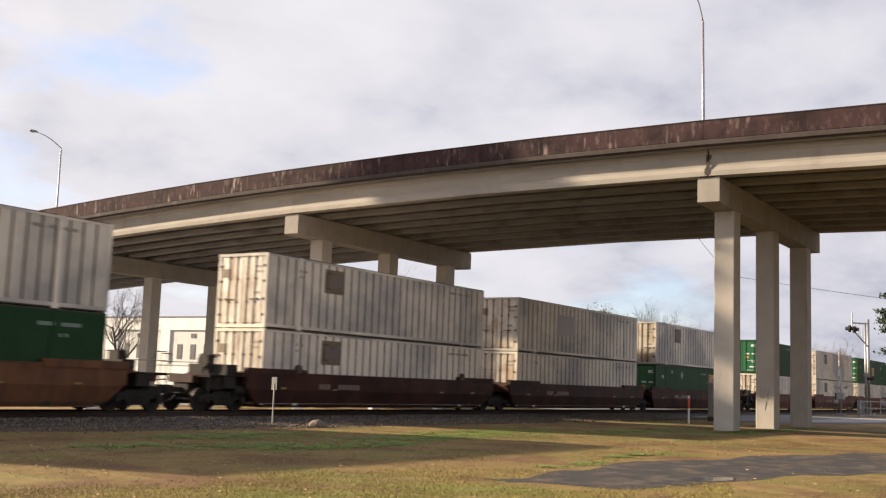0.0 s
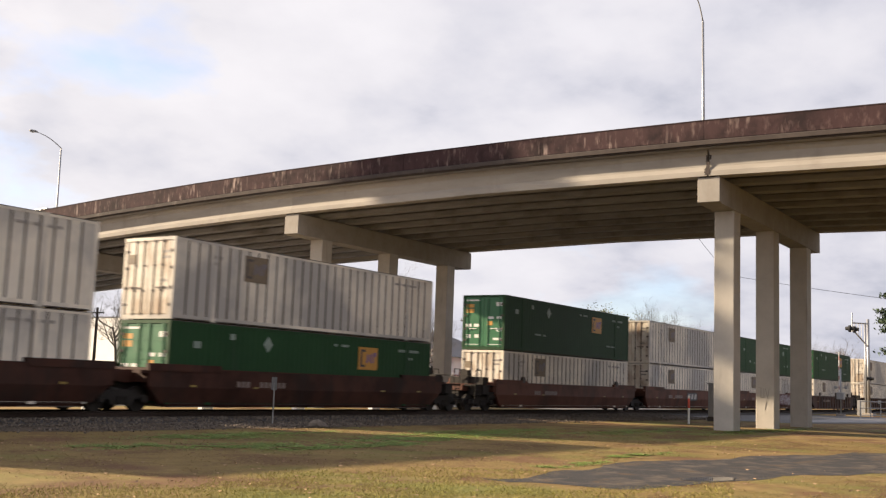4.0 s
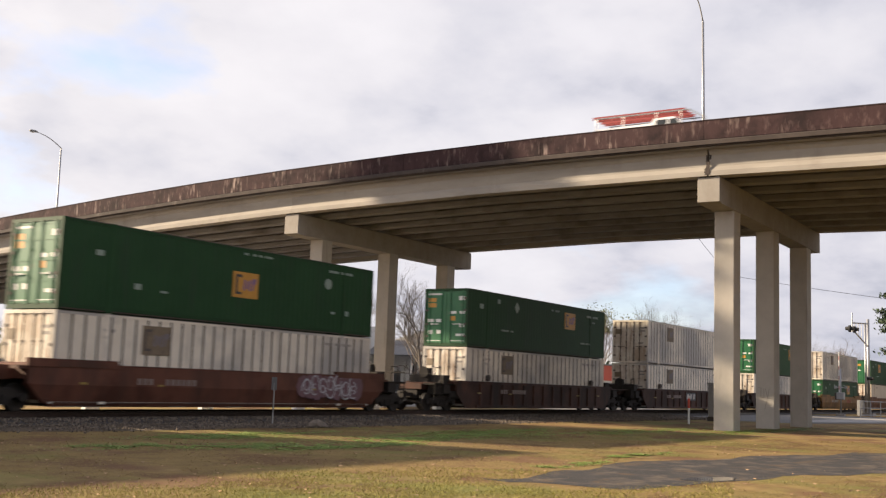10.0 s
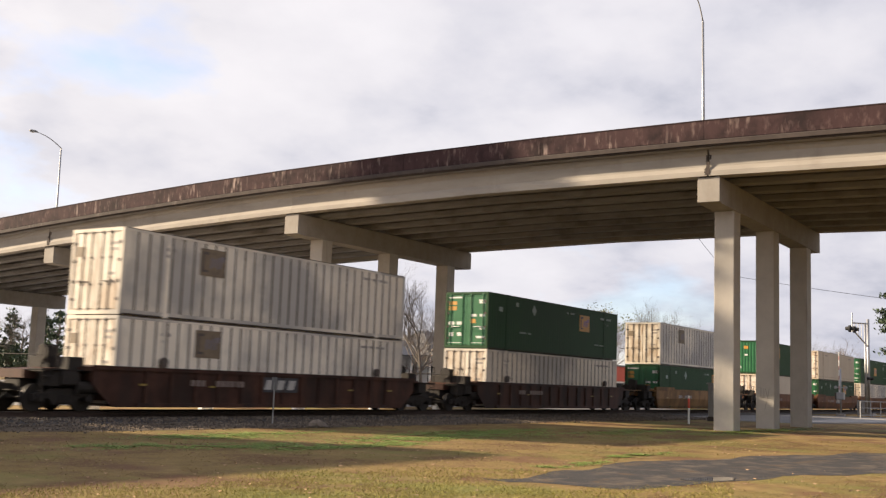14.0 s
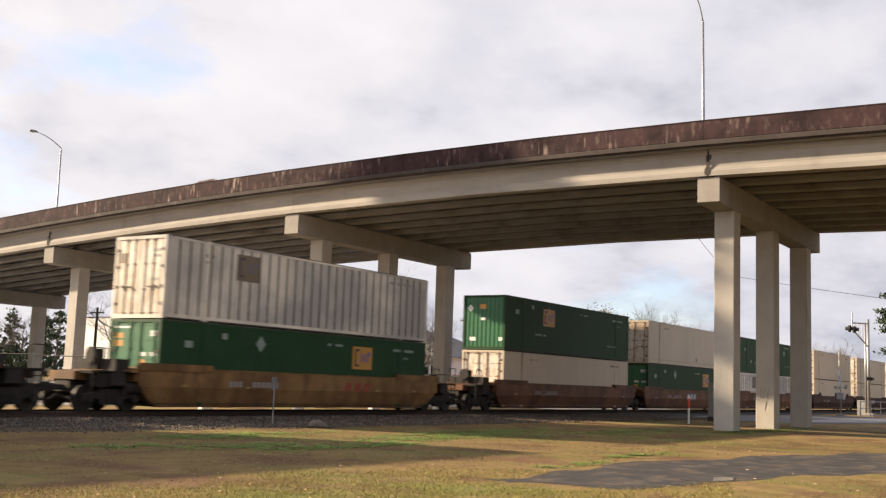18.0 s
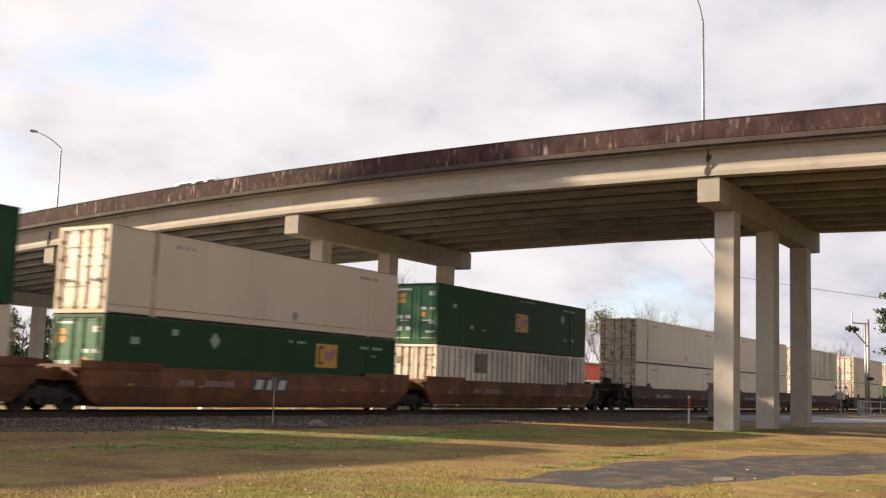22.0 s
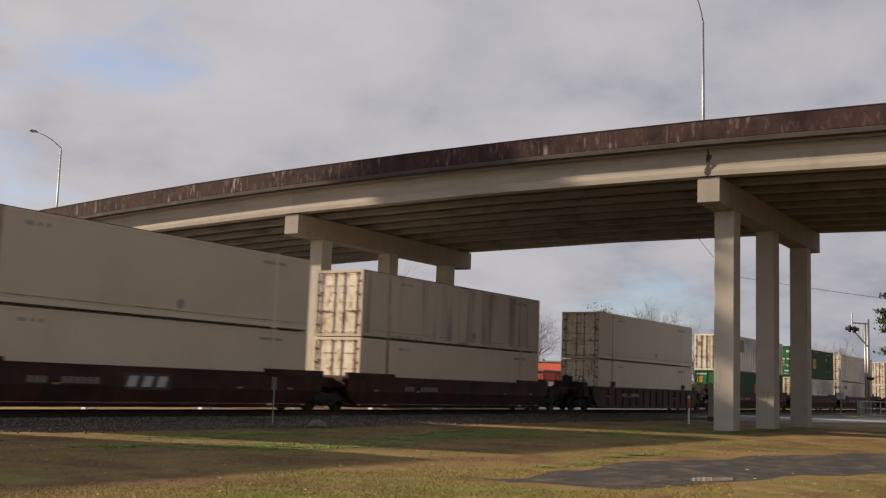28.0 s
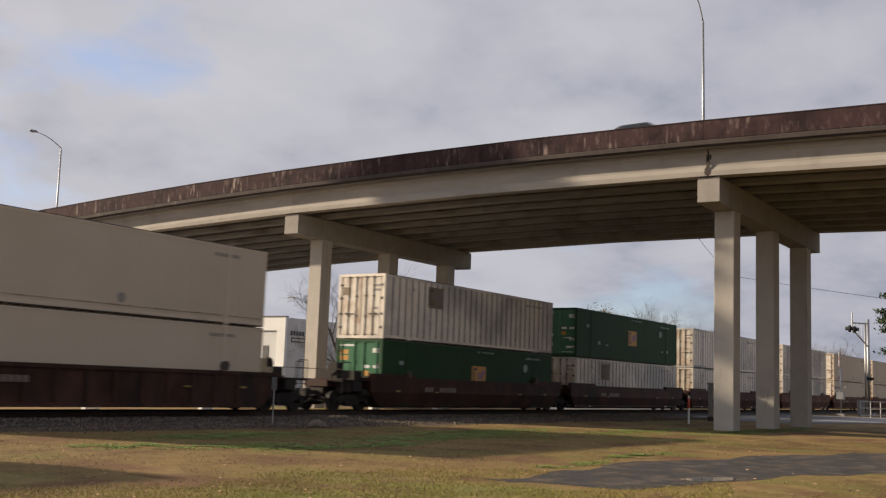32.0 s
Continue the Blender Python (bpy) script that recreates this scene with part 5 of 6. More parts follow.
class Soup:
    """Collects plain faces for one mesh."""

    def __init__(self):
        self.v, self.f = [], []

    def limb(self, p, q, r0, r1, n):
        d = (q - p).normalized()
        u = d.orthogonal().normalized()
        w = d.cross(u)
        b = len(self.v)
        for c, r in ((p, r0), (q, r1)):
            for i in range(n):
                a = 2 * math.pi * i / n
                self.v.append(c + (u * math.cos(a) + w * math.sin(a)) * r)
        for i in range(n):
            self.f.append((b + i, b + (i + 1) % n, b + n + (i + 1) % n, b + n + i))

    def leaf(self, c, size, r):
        d = Vector((r.gauss(0, 1), r.gauss(0, 1), r.gauss(0, 1))).normalized()
        u = d.orthogonal().normalized() * size
        w = d.cross(u).normalized() * size * 0.55
        b = len(self.v)
        self.v += [c - u, c + w, c + u, c - w]
        self.f.append((b, b + 1, b + 2, b + 3))

    def mesh(self, name):
        me = bpy.data.meshes.new(name)
        me.from_pydata([tuple(v) for v in self.v], [], self.f)
        return me


def grow(r, trunk, twig, p, d, length, rad, level, levels, tips, spread=0.75, lift=0.12):
    """One branch in a few bent pieces, then its children."""
    n = 4 if level == 0 else 3
    pts = [p]
    for i in range(n):
        d = (d + Vector((r.gauss(0, 0.12), r.gauss(0, 0.12), r.gauss(0, 0.06) + lift))).normalized()
        pts.append(pts[-1] + d * length / n)
    for i in range(n):
        k0, k1 = 1 - 0.55 * i / n, 1 - 0.55 * (i + 1) / n
        (trunk if level == 0 else twig).limb(pts[i], pts[i + 1], rad * k0, rad * k1, 7 if level == 0 else (5 if level == 1 else 3))
    if level == levels:
        tips.append(pts[-1])
        return
    kids = {0: 9, 1: 6, 2: 5}.get(level, 4)
    for j in range(kids):
        s = 0.35 + 0.65 * (j + r.random()) / kids
        i = min(n - 1, int(s * n))
        at = pts[i].lerp(pts[i + 1], s * n - i)
        a = r.uniform(0, 2 * math.pi)
        u = d.orthogonal().normalized()
        side = u * math.cos(a) + d.cross(u) * math.sin(a)
        nd = (d * (1 - spread * 0.6) + side * spread).normalized()
        grow(r, trunk, twig, at, nd, length * r.uniform(0.45, 0.68), rad * 0.52 * (1.1 - 0.4 * s), level + 1, levels, tips, spread, lift)


def bare_tree(x, y, h, seed, label, leaves=0, spread=0.75, levels=4):
    r = random.Random(seed)
    t = thing("tree", label, "tree", "bare trees", m=pose(x, y, 0))
    trunk, twig, tips = Soup(), Soup(), []
    grow(r, trunk, twig, Vector((0, 0, -0.1)), Vector((0, 0, 1)), h * 0.55, h * 0.017, 0, levels, tips, spread)
    part("trunk", trunk.mesh("trunk"), M["bark"], t)
    part("crown", twig.mesh("crown"), M["bark"], t, "bare twiggy branches")
    if leaves:
        lv = Soup()
        for c in (c for c in tips if c.z > 0.74 * h):
            for _ in range(leaves):
                lv.leaf(c + Vector((r.gauss(0, 0.25), r.gauss(0, 0.25), r.gauss(0, 0.2))), r.uniform(0.08, 0.16), r)
        part("leaves", lv.mesh("leaves"), M["budleaf"], t, "sparse yellow-green leaves")
    return t


def leafy_tree(x, y, h, base, width, seed, label, mat="oakleaf", bark="bark", clumps=120, per=46, size=0.26, category="tree"):
    """Trunk, limbs and a crown of leaf clumps with gaps."""
    r = random.Random(seed)
    t = thing("tree", label, category, "evergreen trees", m=pose(x, y, 0))
    trunk, lv = Soup(), Soup()
    p, pts = Vector((0, 0, -0.1)), []
    for i in range(7):
        q = Vector((r.gauss(0, 0.02) * h, r.gauss(0, 0.02) * h, h * 0.96 * (i + 1) / 7))
        trunk.limb(p, q, h * 0.024 * (1 - i / 8.2), h * 0.024 * (1 - (i + 1) / 8.2), 8)
        pts.append(q)
        p = q
    for i in range(clumps):
        s = (i + r.random()) / clumps
        z = base + (h - base) * s
        prof = width * math.sin(math.pi * min(1, 0.16 + 0.84 * s)) ** 0.7 * r.uniform(0.25, 1.0)
        a = i * 2.4 + r.uniform(-0.5, 0.5)
        c = Vector((prof * math.cos(a), prof * math.sin(a), z + r.gauss(0, 0.04) * h))
        root = Vector((0, 0, max(base * 0.75, z - 0.35 * prof - 0.3)))
        trunk.limb(root, c, h * 0.006, h * 0.0015, 4)
        rad = r.uniform(0.5, 1.05) * width * 0.22
        for _ in range(per):
            o = Vector((r.gauss(0, 1), r.gauss(0, 1), r.gauss(0, 0.6))) * rad * 0.6
            lv.leaf(c + o, size * r.uniform(0.6, 1.3), r)
    part("trunk", trunk.mesh("trunk"), M[bark], t)
    part("crown", lv.mesh("crown"), M[mat], t, "uneven crown of dark leaves")
    return t


BARE = "leafless winter tree with fine grey twigs"
bare_tree(66.5, 79.2, 10.6, 11, BARE + " before a white building", levels=5)
bare_tree(74, 58.5, 11.5, 12, BARE + " behind the railway", levels=5)
bare_tree(104, 59.5, 11.8, 13, BARE + " behind the railway", spread=0.65, levels=5)
bare_tree(119.5, 55, 11.4, 14, "winter tree with a few small dry leaves", leaves=1, spread=0.6, levels=5)
bare_tree(125, 50.5, 13.7, 15, BARE + " behind the railway", spread=0.62, levels=5)
bare_tree(132, 47, 10.4, 25, BARE + " behind the railway")
bare_tree(190, 42, 13.0, 16, "small leafless tree far down the street")
bare_tree(172, 42, 11.5, 17, "small leafless tree far down the street")
bare_tree(95, 134, 11.5, 18, BARE + " beyond the overpass")
bare_tree(110, 60.5, 11.0, 26, BARE + " behind the railway", spread=0.6, levels=5)
PINE = "dark pine tree with ragged crown"
for x, y, h, s in ((95, 125.8, 9.6, 31), (96, 130.4, 8.8, 32), (97, 139.5, 9.6, 33), (96, 149, 10, 34), (104, 158, 12, 35), (93, 128.5, 4.4, 51), (94, 134.0, 4.2, 52), (95, 137.0, 4.8, 53)):
    leafy_tree(x, y, h, 1.2, 2.3, s, PINE + " beyond the overpass", "needle", "pinebark", 60, 34, 0.22)
leafy_tree(124, 21.4, 17.0, 5.5, 3.2, 36, PINE + " beside the road crossing", "needle", "pinebark", 70, 110, 0.17)
leafy_tree(160, 24, 9.0, 0.8, 3.6, 38, "dense dark evergreen shrub beside the road", "needle", "pinebark", 60, 40, 0.3)
# unseen tall pine beyond the railway, added to shade part of the main span
leafy_tree(32.0, 61.4, 29.0, 17.5, 2.3, 42, "unseen tall pine added to shade the overpass", "needle", "pinebark", 130, 70, 0.36)
# unseen oak behind the viewer, added with the shade trees
leafy_tree(-22, 20, 12.0, 3.0, 4.5, 44, "unseen broad evergreen oak, added outside the view", "oakleaf", "bark", 60, 60, 0.36)


def far_woods():
    """A low ragged belt of trees on the horizon."""
    r, s = random.Random(5), Soup()
    for i in range(900):
        a = 2 * math.pi * i / 900 + r.uniform(-0.003, 0.003)
        d = r.uniform(330, 430)
        c = Vector((d * math.cos(a) + 60, d * math.sin(a) + 20, 0))
        h = r.uniform(6, 12)
        for _ in range(26):
            s.leaf(c + Vector((r.gauss(0, 2.2), r.gauss(0, 2.2), abs(r.gauss(0.5, 0.3)) * h)), r.uniform(0.7, 1.6), r)
        # a taller belt behind the viewer, unseen, added to block low sky light
    for i in range(420):
        a = radians(112 + 232 * i / 420 + r.uniform(-0.3, 0.3))
        d = r.uniform(75, 110)
        c = Vector((d * math.cos(a), d * math.sin(a), 0))
        h = r.uniform(9, 14) if not 112 < math.degrees(a) < 160 else r.uniform(5, 8)
        for _ in range(40):
            s.leaf(c + Vector((r.gauss(0, 1.6), r.gauss(0, 1.6), r.uniform(0.02, 1.0) * h)), r.uniform(0.5, 1.1), r)
    return s.mesh("far_woods")


tagged(part("far_woods", far_woods(), M["needle"]), "low dark belt of woods on the horizon", "woods", kind="stuff")

# ---- buildings behind the railway ----
hall = thing("commercial_building", "white block building with recessed panels and narrow windows", "building", m=pose(77, 68.7, 0))


def hall_wall(bm):
    # front wall with recesses; local x is into the building, y along the front
    edges = [0.0, 0.75]
    y = 0.75
    while y < 20:
        y += 6.65
        edges.append(y)
        y += 1.35
        edges.append(y)
    box(bm, 0.0, 0.30, -0.3, 30.5, 6.1, 7.4)
    box(bm, 0.0, 0.30, -0.3, 30.5, 0.0, 2.6)
    box(bm, 0.0, 0.30, -0.3, edges[1], 2.6, 6.1)
    edges[-1] = 30.5
    for i in range(2, len(edges) - 1, 2):
        box(bm, 0.0, 0.30, edges[i], edges[i + 1], 2.6, 6.1)


bm = bmesh.new()
hall_wall(bm)
part("wall", bm, M["white_wall"], hall)
HALL_LEN = 30.5
bm = bmesh.new()
box(bm, 0.30, 14.5, -0.3, 0.0, 0, 7.35)
box(bm, 0.30, 14.5, HALL_LEN - 0.3, HALL_LEN, 0, 7.35)
box(bm, 14.2, 14.5, 0.0, HALL_LEN - 0.3, 0, 7.35)
part("wall", bm, M["panel_wall"], hall, "plain grey side walls")
bm = bmesh.new()
box(bm, 0.31, 14.19, 0.01, HALL_LEN - 0.31, 6.8, 7.0)
part("roof", bm, M["roof"], hall)
bm = bmesh.new()
box(bm, -0.06, 0.34, -0.36, HALL_LEN + 0.02, 7.4, 7.5)
part("coping", bm, M["frame_dark"], hall, "thin dark roof coping")
frame_mesh = box_mesh(-0.02, 0.02, -0.36, 0.36, 0, 1.5)
vent_mesh = box_mesh(-0.03, 0.02, -0.36, 0.36, 0, 0.45)
y = 0.75
for i in range(3):
    bm = bmesh.new()
    box(bm, 0.16, 0.28, y + 0.002, y + 6.648, 2.6, 6.1)
    panel = part("panel", bm, M["panel_wall"], hall, "pale recessed wall panel")
    for j in range(3):
        w = part("window", frame_mesh, M["frame_dark"], panel, "narrow dark window", m=pose(0.14, y + 1.45 + j * 1.9, 3.15))
    part("vent", vent_mesh, M["frame_dark"], panel, m=pose(0.14, y + 3.35, 5.3))
    y += 8.0
bm = bmesh.new()
box(bm, -0.08, 0.0, -0.3, HALL_LEN, 2.5, 2.62)
part("sill_band", bm, M["panel_wall"], hall)
sign = thing("shop_sign", "white shop sign board with unreadable dark lettering and a round badge", "sign", m=pose(76.0, 68.4, 0))
part("board", box_mesh(0.0, 0.14, 0.0, 5.1, 2.0, 2.75), M["white_post"], sign)
for y in (0.5, 4.6):
    part("post", box_mesh(0.03, 0.11, y - 0.06, y + 0.06, 0.0, 2.0), M["galv"], sign)
bm = bmesh.new()
for i in range(15):
    if i not in (6, 8):
        box(bm, -0.012, 0.0, 0.2 + i * 0.32, 0.41 + i * 0.32, 2.2, 2.52)
tagged(part("lettering", bm, M["frame_dark"], sign), kind="stuff")
bm = bmesh.new()
rod(bm, (0.02, 2.45, 3.05), (0.12, 2.45, 3.05), 0.34, n=18)
badge = part("badge", bm, M["white_post"], sign, "round badge on top of the board")
bm = bmesh.new()
rod(bm, (0.0, 2.45, 3.02), (0.019, 2.45, 3.02), 0.2, n=14)
part("badge_mark", bm, M["faded_red"], badge)
bm = bmesh.new()
box(bm, 0.9, 2.9, -0.37, -0.31, 5.05, 5.5)
part("wall_sign", bm, M["frame_dark"], hall, "dark wall sign with pale lettering")
bm = bmesh.new()
for i in range(6):
    box(bm, 1.0 + i * 0.31, 1.22 + i * 0.31, -0.384, -0.371, 5.15, 5.38)
part("wall_sign_lettering", bm, M["sticker"], hall)
bm = bmesh.new()
for i in range(5):
    box(bm, 0.75 + i * 0.42, 1.06 + i * 0.42, -0.33, -0.301, 5.7, 6.12)
part("wall_lettering", bm, M["frame_dark"], hall, "dark unreadable wall lettering")

shed = thing("shop_building", "low red building with a white base and flat roof", "building", m=pose(89, 47.0, 0))
annex = part("annex_wall", box_mesh(0, 5.5, 0, 2.6, 2.2, 3.1), M["red_wall"], shed)
part("base_wall", box_mesh(0.1, 5.5, 0.1, 2.5, 0, 2.2), M["white_wall"], annex, "white lower wall")
part("annex_roof", box_mesh(-0.2, 5.5, -0.2, 2.8, 3.1, 3.25), M["roof"], annex)
part("wall", box_mesh(5.5, 30, -0.3, 4.6, 2.55, 4.1), M["red_wall"], shed)
part("base_wall", box_mesh(5.6, 29.9, -0.2, 4.5, 0, 2.55), M["white_wall"], shed, "white lower wall")
part("roof", box_mesh(5.4, 30.2, -0.5, 4.8, 4.1, 4.25), M["roof"], shed)
for i in range(7):
    part("window", box_mesh(6.6 + i * 3.3, 8.5 + i * 3.3, -0.24, -0.18, 0.9, 2.1), M["glass"], shed)

cottage = thing("house", "old white wooden house with a grey hipped roof and porch", "house", m=pose(92, 60.2, 0))
bm = bmesh.new()
box(bm, 0, 11, 0, 9.4, 0, 4.4)
part("wall", bm, M["panel_wall"], cottage)
bm = bmesh.new()
vs = [bm.verts.new(p) for p in ((-2.6, -0.6, 4.4), (11.6, -0.6, 4.4), (11.6, 10.0, 4.4), (-2.6, 10.0, 4.4), (3.0, 4.7, 7.2), (7.0, 4.7, 7.2))]
for f in ((0, 1, 5, 4), (1, 2, 5), (2, 3, 4, 5), (3, 0, 4), (0, 3, 2, 1)):
    bm.faces.new([vs[i] for i in f])
part("roof", bm, M["roof"], cottage, "grey hipped roof")
porch = part("porch_floor", box_mesh(-2.3, -0.01, 0.0, 9.4, 0.0, 0.6), M["panel_wall"], cottage)
for y in (0.15, 2.4, 4.7, 7.0, 9.25):
    part("porch_post", box_mesh(-2.2, -2.02, y - 0.09, y + 0.09, 0.6, 4.4), M["white_post"], porch, "white porch post")
for y in (1.3, 3.6, 7.9):
    w = part("window", box_mesh(-0.05, 0.02, y - 0.55, y + 0.55, 1.5, 3.5), M["white_post"], cottage)
    part("pane", box_mesh(-0.065, -0.051, y - 0.45, y + 0.45, 1.6, 3.4), M["glass"], w)
part("door", box_mesh(-0.05, 0.02, 5.2, 6.2, 0.6, 2.8), M["frame_dark"], cottage, "dark front door")
bare_tree(84, 57.2, 11.6, 61, BARE + " before an old house", spread=0.6, levels=5)
bare_tree(87, 60.6, 9.5, 62, BARE + " before an old house", spread=0.7, levels=5)

house = thing("house", "small brick house with a grey hipped roof", "house", m=pose(165, 52, 0))
bm = bmesh.new()
box(bm, 0, 14, 0, 9, 0, 3.0)
part("wall", bm, M["brick"], house)
bm = bmesh.new()
vs = [bm.verts.new(p) for p in ((-0.5, -0.5, 3), (14.5, -0.5, 3), (14.5, 9.5, 3), (-0.5, 9.5, 3), (4, 4.5, 5.6), (10, 4.5, 5.6))]
for f in ((0, 1, 5, 4), (1, 2, 5), (2, 3, 4, 5), (3, 0, 4), (0, 3, 2, 1)):
    bm.faces.new([vs[i] for i in f])
part("roof", bm, M["roof"], house)
for i in range(3):
    bm = bmesh.new()
    box(bm, -0.04, 0.02, 1 + i * 2.8, 2.4 + i * 2.8, 0.9, 2.2)
    part("window", bm, M["glass"], house)


def pole_lamp(x, y, h):
    t = thing("street_lamp", "dark street lamp with a short arm beside a building", "street lamp", m=pose(x, y, 0))
    bm = bmesh.new()
    rod(bm, (0, 0, 0), (0, 0, h), 0.13, 0.10, 8)
    part("pole", bm, M["frame_dark"], t, smooth=True)
    bm = bmesh.new()
    rod(bm, (0, 0, h - 0.2), (-0.3, 1.6, h + 0.1), 0.04, n=6)
    part("arm", bm, M["galv"], t)
    part("lamp_head", lamp_head_mesh, M["galv"], t, m=pose(-0.3, 1.6, h + 0.1, 0, 0, 95))


def utility_pole(x, y, h, label):
    t = thing("utility_pole", label, "pole", m=pose(x, y, 0))
    bm = bmesh.new()
    rod(bm, (0, 0, 0), (0, 0, h), 0.16, 0.11, 8)
    part("pole", bm, M["tie"], t, smooth=True)
    bm = bmesh.new()
    box(bm, -0.06, 0.06, -0.9, 0.9, h - 0.55, h - 0.43)
    part("crossarm", bm, M["tie"], t)
    for s in (-0.8, 0.0, 0.8):
        bm = bmesh.new()
        rod(bm, (0, s, h - 0.43), (0, s, h - 0.28), 0.05, n=6)
        part("insulator", bm, M["galv"], t)


pole_lamp(78.0, 66.6, 9.2)
utility_pole(64.5, 80.2, 7.4, "dark wooden utility pole before the white building")
utility_pole(90.0, 56.0, 8.4, "dark wooden utility pole behind the railway")
utility_pole(104.0, 58.0, 9.5, "dark wooden utility pole behind the railway")


def cable(name, a, b, sag, label):
    bm = bmesh.new()
    a, b = Vector(a), Vector(b)
    tube(bm, [a.lerp(b, i / 16) - Vector((0, 0, 4 * sag * i / 16 * (1 - i / 16))) for i in range(17)], 0.022, n=5)
    tagged(part(name, bm, M["wire"]), label, "cable")


# white blocks beside the street behind the railway
block_mesh = box_mesh(-0.36, 0.36, -0.16, 0.16, 0, 0.24, bevel=0.03)
for x in (22.5, 28.9, 35.3, 41.7, 48.1, 54.5):
    ob = part("parking_stop", block_mesh, M["white_post"], m=pose(x, 35.9, 0.012))
    tagged(ob, "white concrete block on the gravel behind the railway", "parking stop", "white blocks")

# ---- trackside things ----


def marker_post():
    t = thing("marker_post", "white utility marker post with a red top", "marker post", m=pose(53.9, 19.9, 0))
    bm = bmesh.new()
    box(bm, -0.045, 0.045, -0.045, 0.045, -0.1, 0.82)
    part("post", bm, M["white_post"], t, bevel=0.008)
    bm = bmesh.new()
    box(bm, -0.05, 0.05, -0.05, 0.05, 0.82, 1.32)
    part("red_band", bm, M["red_post"], t, "red-orange band", bevel=0.01)
    bm = bmesh.new()
    box(bm, -0.045, 0.045, -0.045, 0.045, 1.321, 1.46)
    part("cap", bm, M["white_post"], t, bevel=0.01)


def small_sign():
    t = thing("signpost", "small grey sign on a steel post in the gravel", "sign", m=pose(27.85, 25.1, 0))
    bm = bmesh.new()
    prism(bm, [(-0.03, -0.012), (-0.015, 0.02), (0.015, 0.02), (0.03, -0.012)], "z", -0.1, 1.42)
    part("post", bm, M["galv"], t)
    bm = bmesh.new()
    box(bm, -0.012, -0.004, -0.12, 0.12, 1.18, 1.62)
    part("plate", bm, M["lamp_grey"], t, bevel=0.002)


def relay_cabinet():
    t = thing("relay_cabinet", "grey metal signal cabinet beside the columns", "cabinet", m=pose(62.4, 21.15, 0))
    bm = bmesh.new()
    box(bm, -0.6, 0.6, -0.5, 0.5, 0.25, 2.15)
    part("body", bm, M["cabinet"], t, bevel=0.02)
    bm = bmesh.new()
    box(bm, -0.66, 0.66, -0.56, 0.56, 2.15, 2.24)
    part("roof", bm, M["cabinet"], t)
    bm = bmesh.new()
    box(bm, -0.63, 0.63, -0.53, 0.53, 0, 0.25)
    part("base", bm, M["dirtysteel"], t)
    bm = bmesh.new()
    box(bm, -0.625, -0.602, -0.4, 0.4, 0.4, 2.0)
    d = part("door", bm, M["cabinet"], t)
    bm = bmesh.new()
    box(bm, -0.66, -0.626, -0.34, -0.28, 1.05, 1.25)
    part("handle", bm, M["dirtysteel"], d)


def signal_head(bm):
    rod(bm, (-0.02, 0, 0), (0.06, 0, 0), 0.25, n=18)
    rod(bm, (-0.30, 0, 0.02), (-0.02, 0, 0.02), 0.13, 0.15, n=12)


def signal_lens(bm):
    rod(bm, (-0.03, 0, 0), (-0.021, 0, 0), 0.12, n=12)


SIGHEAD, SIGLENS = shape(signal_head), shape(signal_lens)


def gate(x, y):
    t = thing("crossing_gate", "railway crossing gate with its arm raised upright", "crossing gate", m=pose(x, y, 0))
    bm = bmesh.new()
    box(bm, -0.35, 0.35, -0.35, 0.35, 0, 0.22)
    part("base", bm, M["concrete"], t)
    bm = bmesh.new()
    rod(bm, (0, 0, 0.22), (0, 0, 4.3), 0.07, n=10)
    part("mast", bm, M["galv"], t, smooth=True)
    bm = bmesh.new()
    box(bm, -0.3, 0.3, -0.32, 0.32, 1.5, 2.15)
    part("mechanism", bm, M["galv"], t, "grey gate mechanism box", bevel=0.04)
    arm = bmesh.new()
    box(arm, -0.05, 0.05, 0.10, 0.16, 2.16, 5.8)
    a = part("arm", arm, M["white_post"], t, "upright white gate arm")
    for i in range(4):
        bm = bmesh.new()
        box(bm, -0.055, 0.055, 0.095, 0.165, 2.4 + i * 0.9, 2.75 + i * 0.9)
        part("stripe", bm, M["faded_red"], a)
    bm = bmesh.new()
    box(bm, -0.12, 0.12, 0.325, 0.5, 1.5, 2.1)
    part("counterweight", bm, M["dirtysteel"], t)
    for s in (-0.45, 0.45):
        h = part("flasher", SIGHEAD, M["galv"], t, "grey flashing light", m=pose(0, s, 2.6) @ Matrix.Scale(0.6, 4))
        part("lens", SIGLENS, M["tail"], h)
    bm = bmesh.new()
    rod(bm, (0.02, -0.5, 2.6), (0.02, 0.5, 2.6), 0.035, n=8)
    part("crossbar", bm, M["galv"], t)


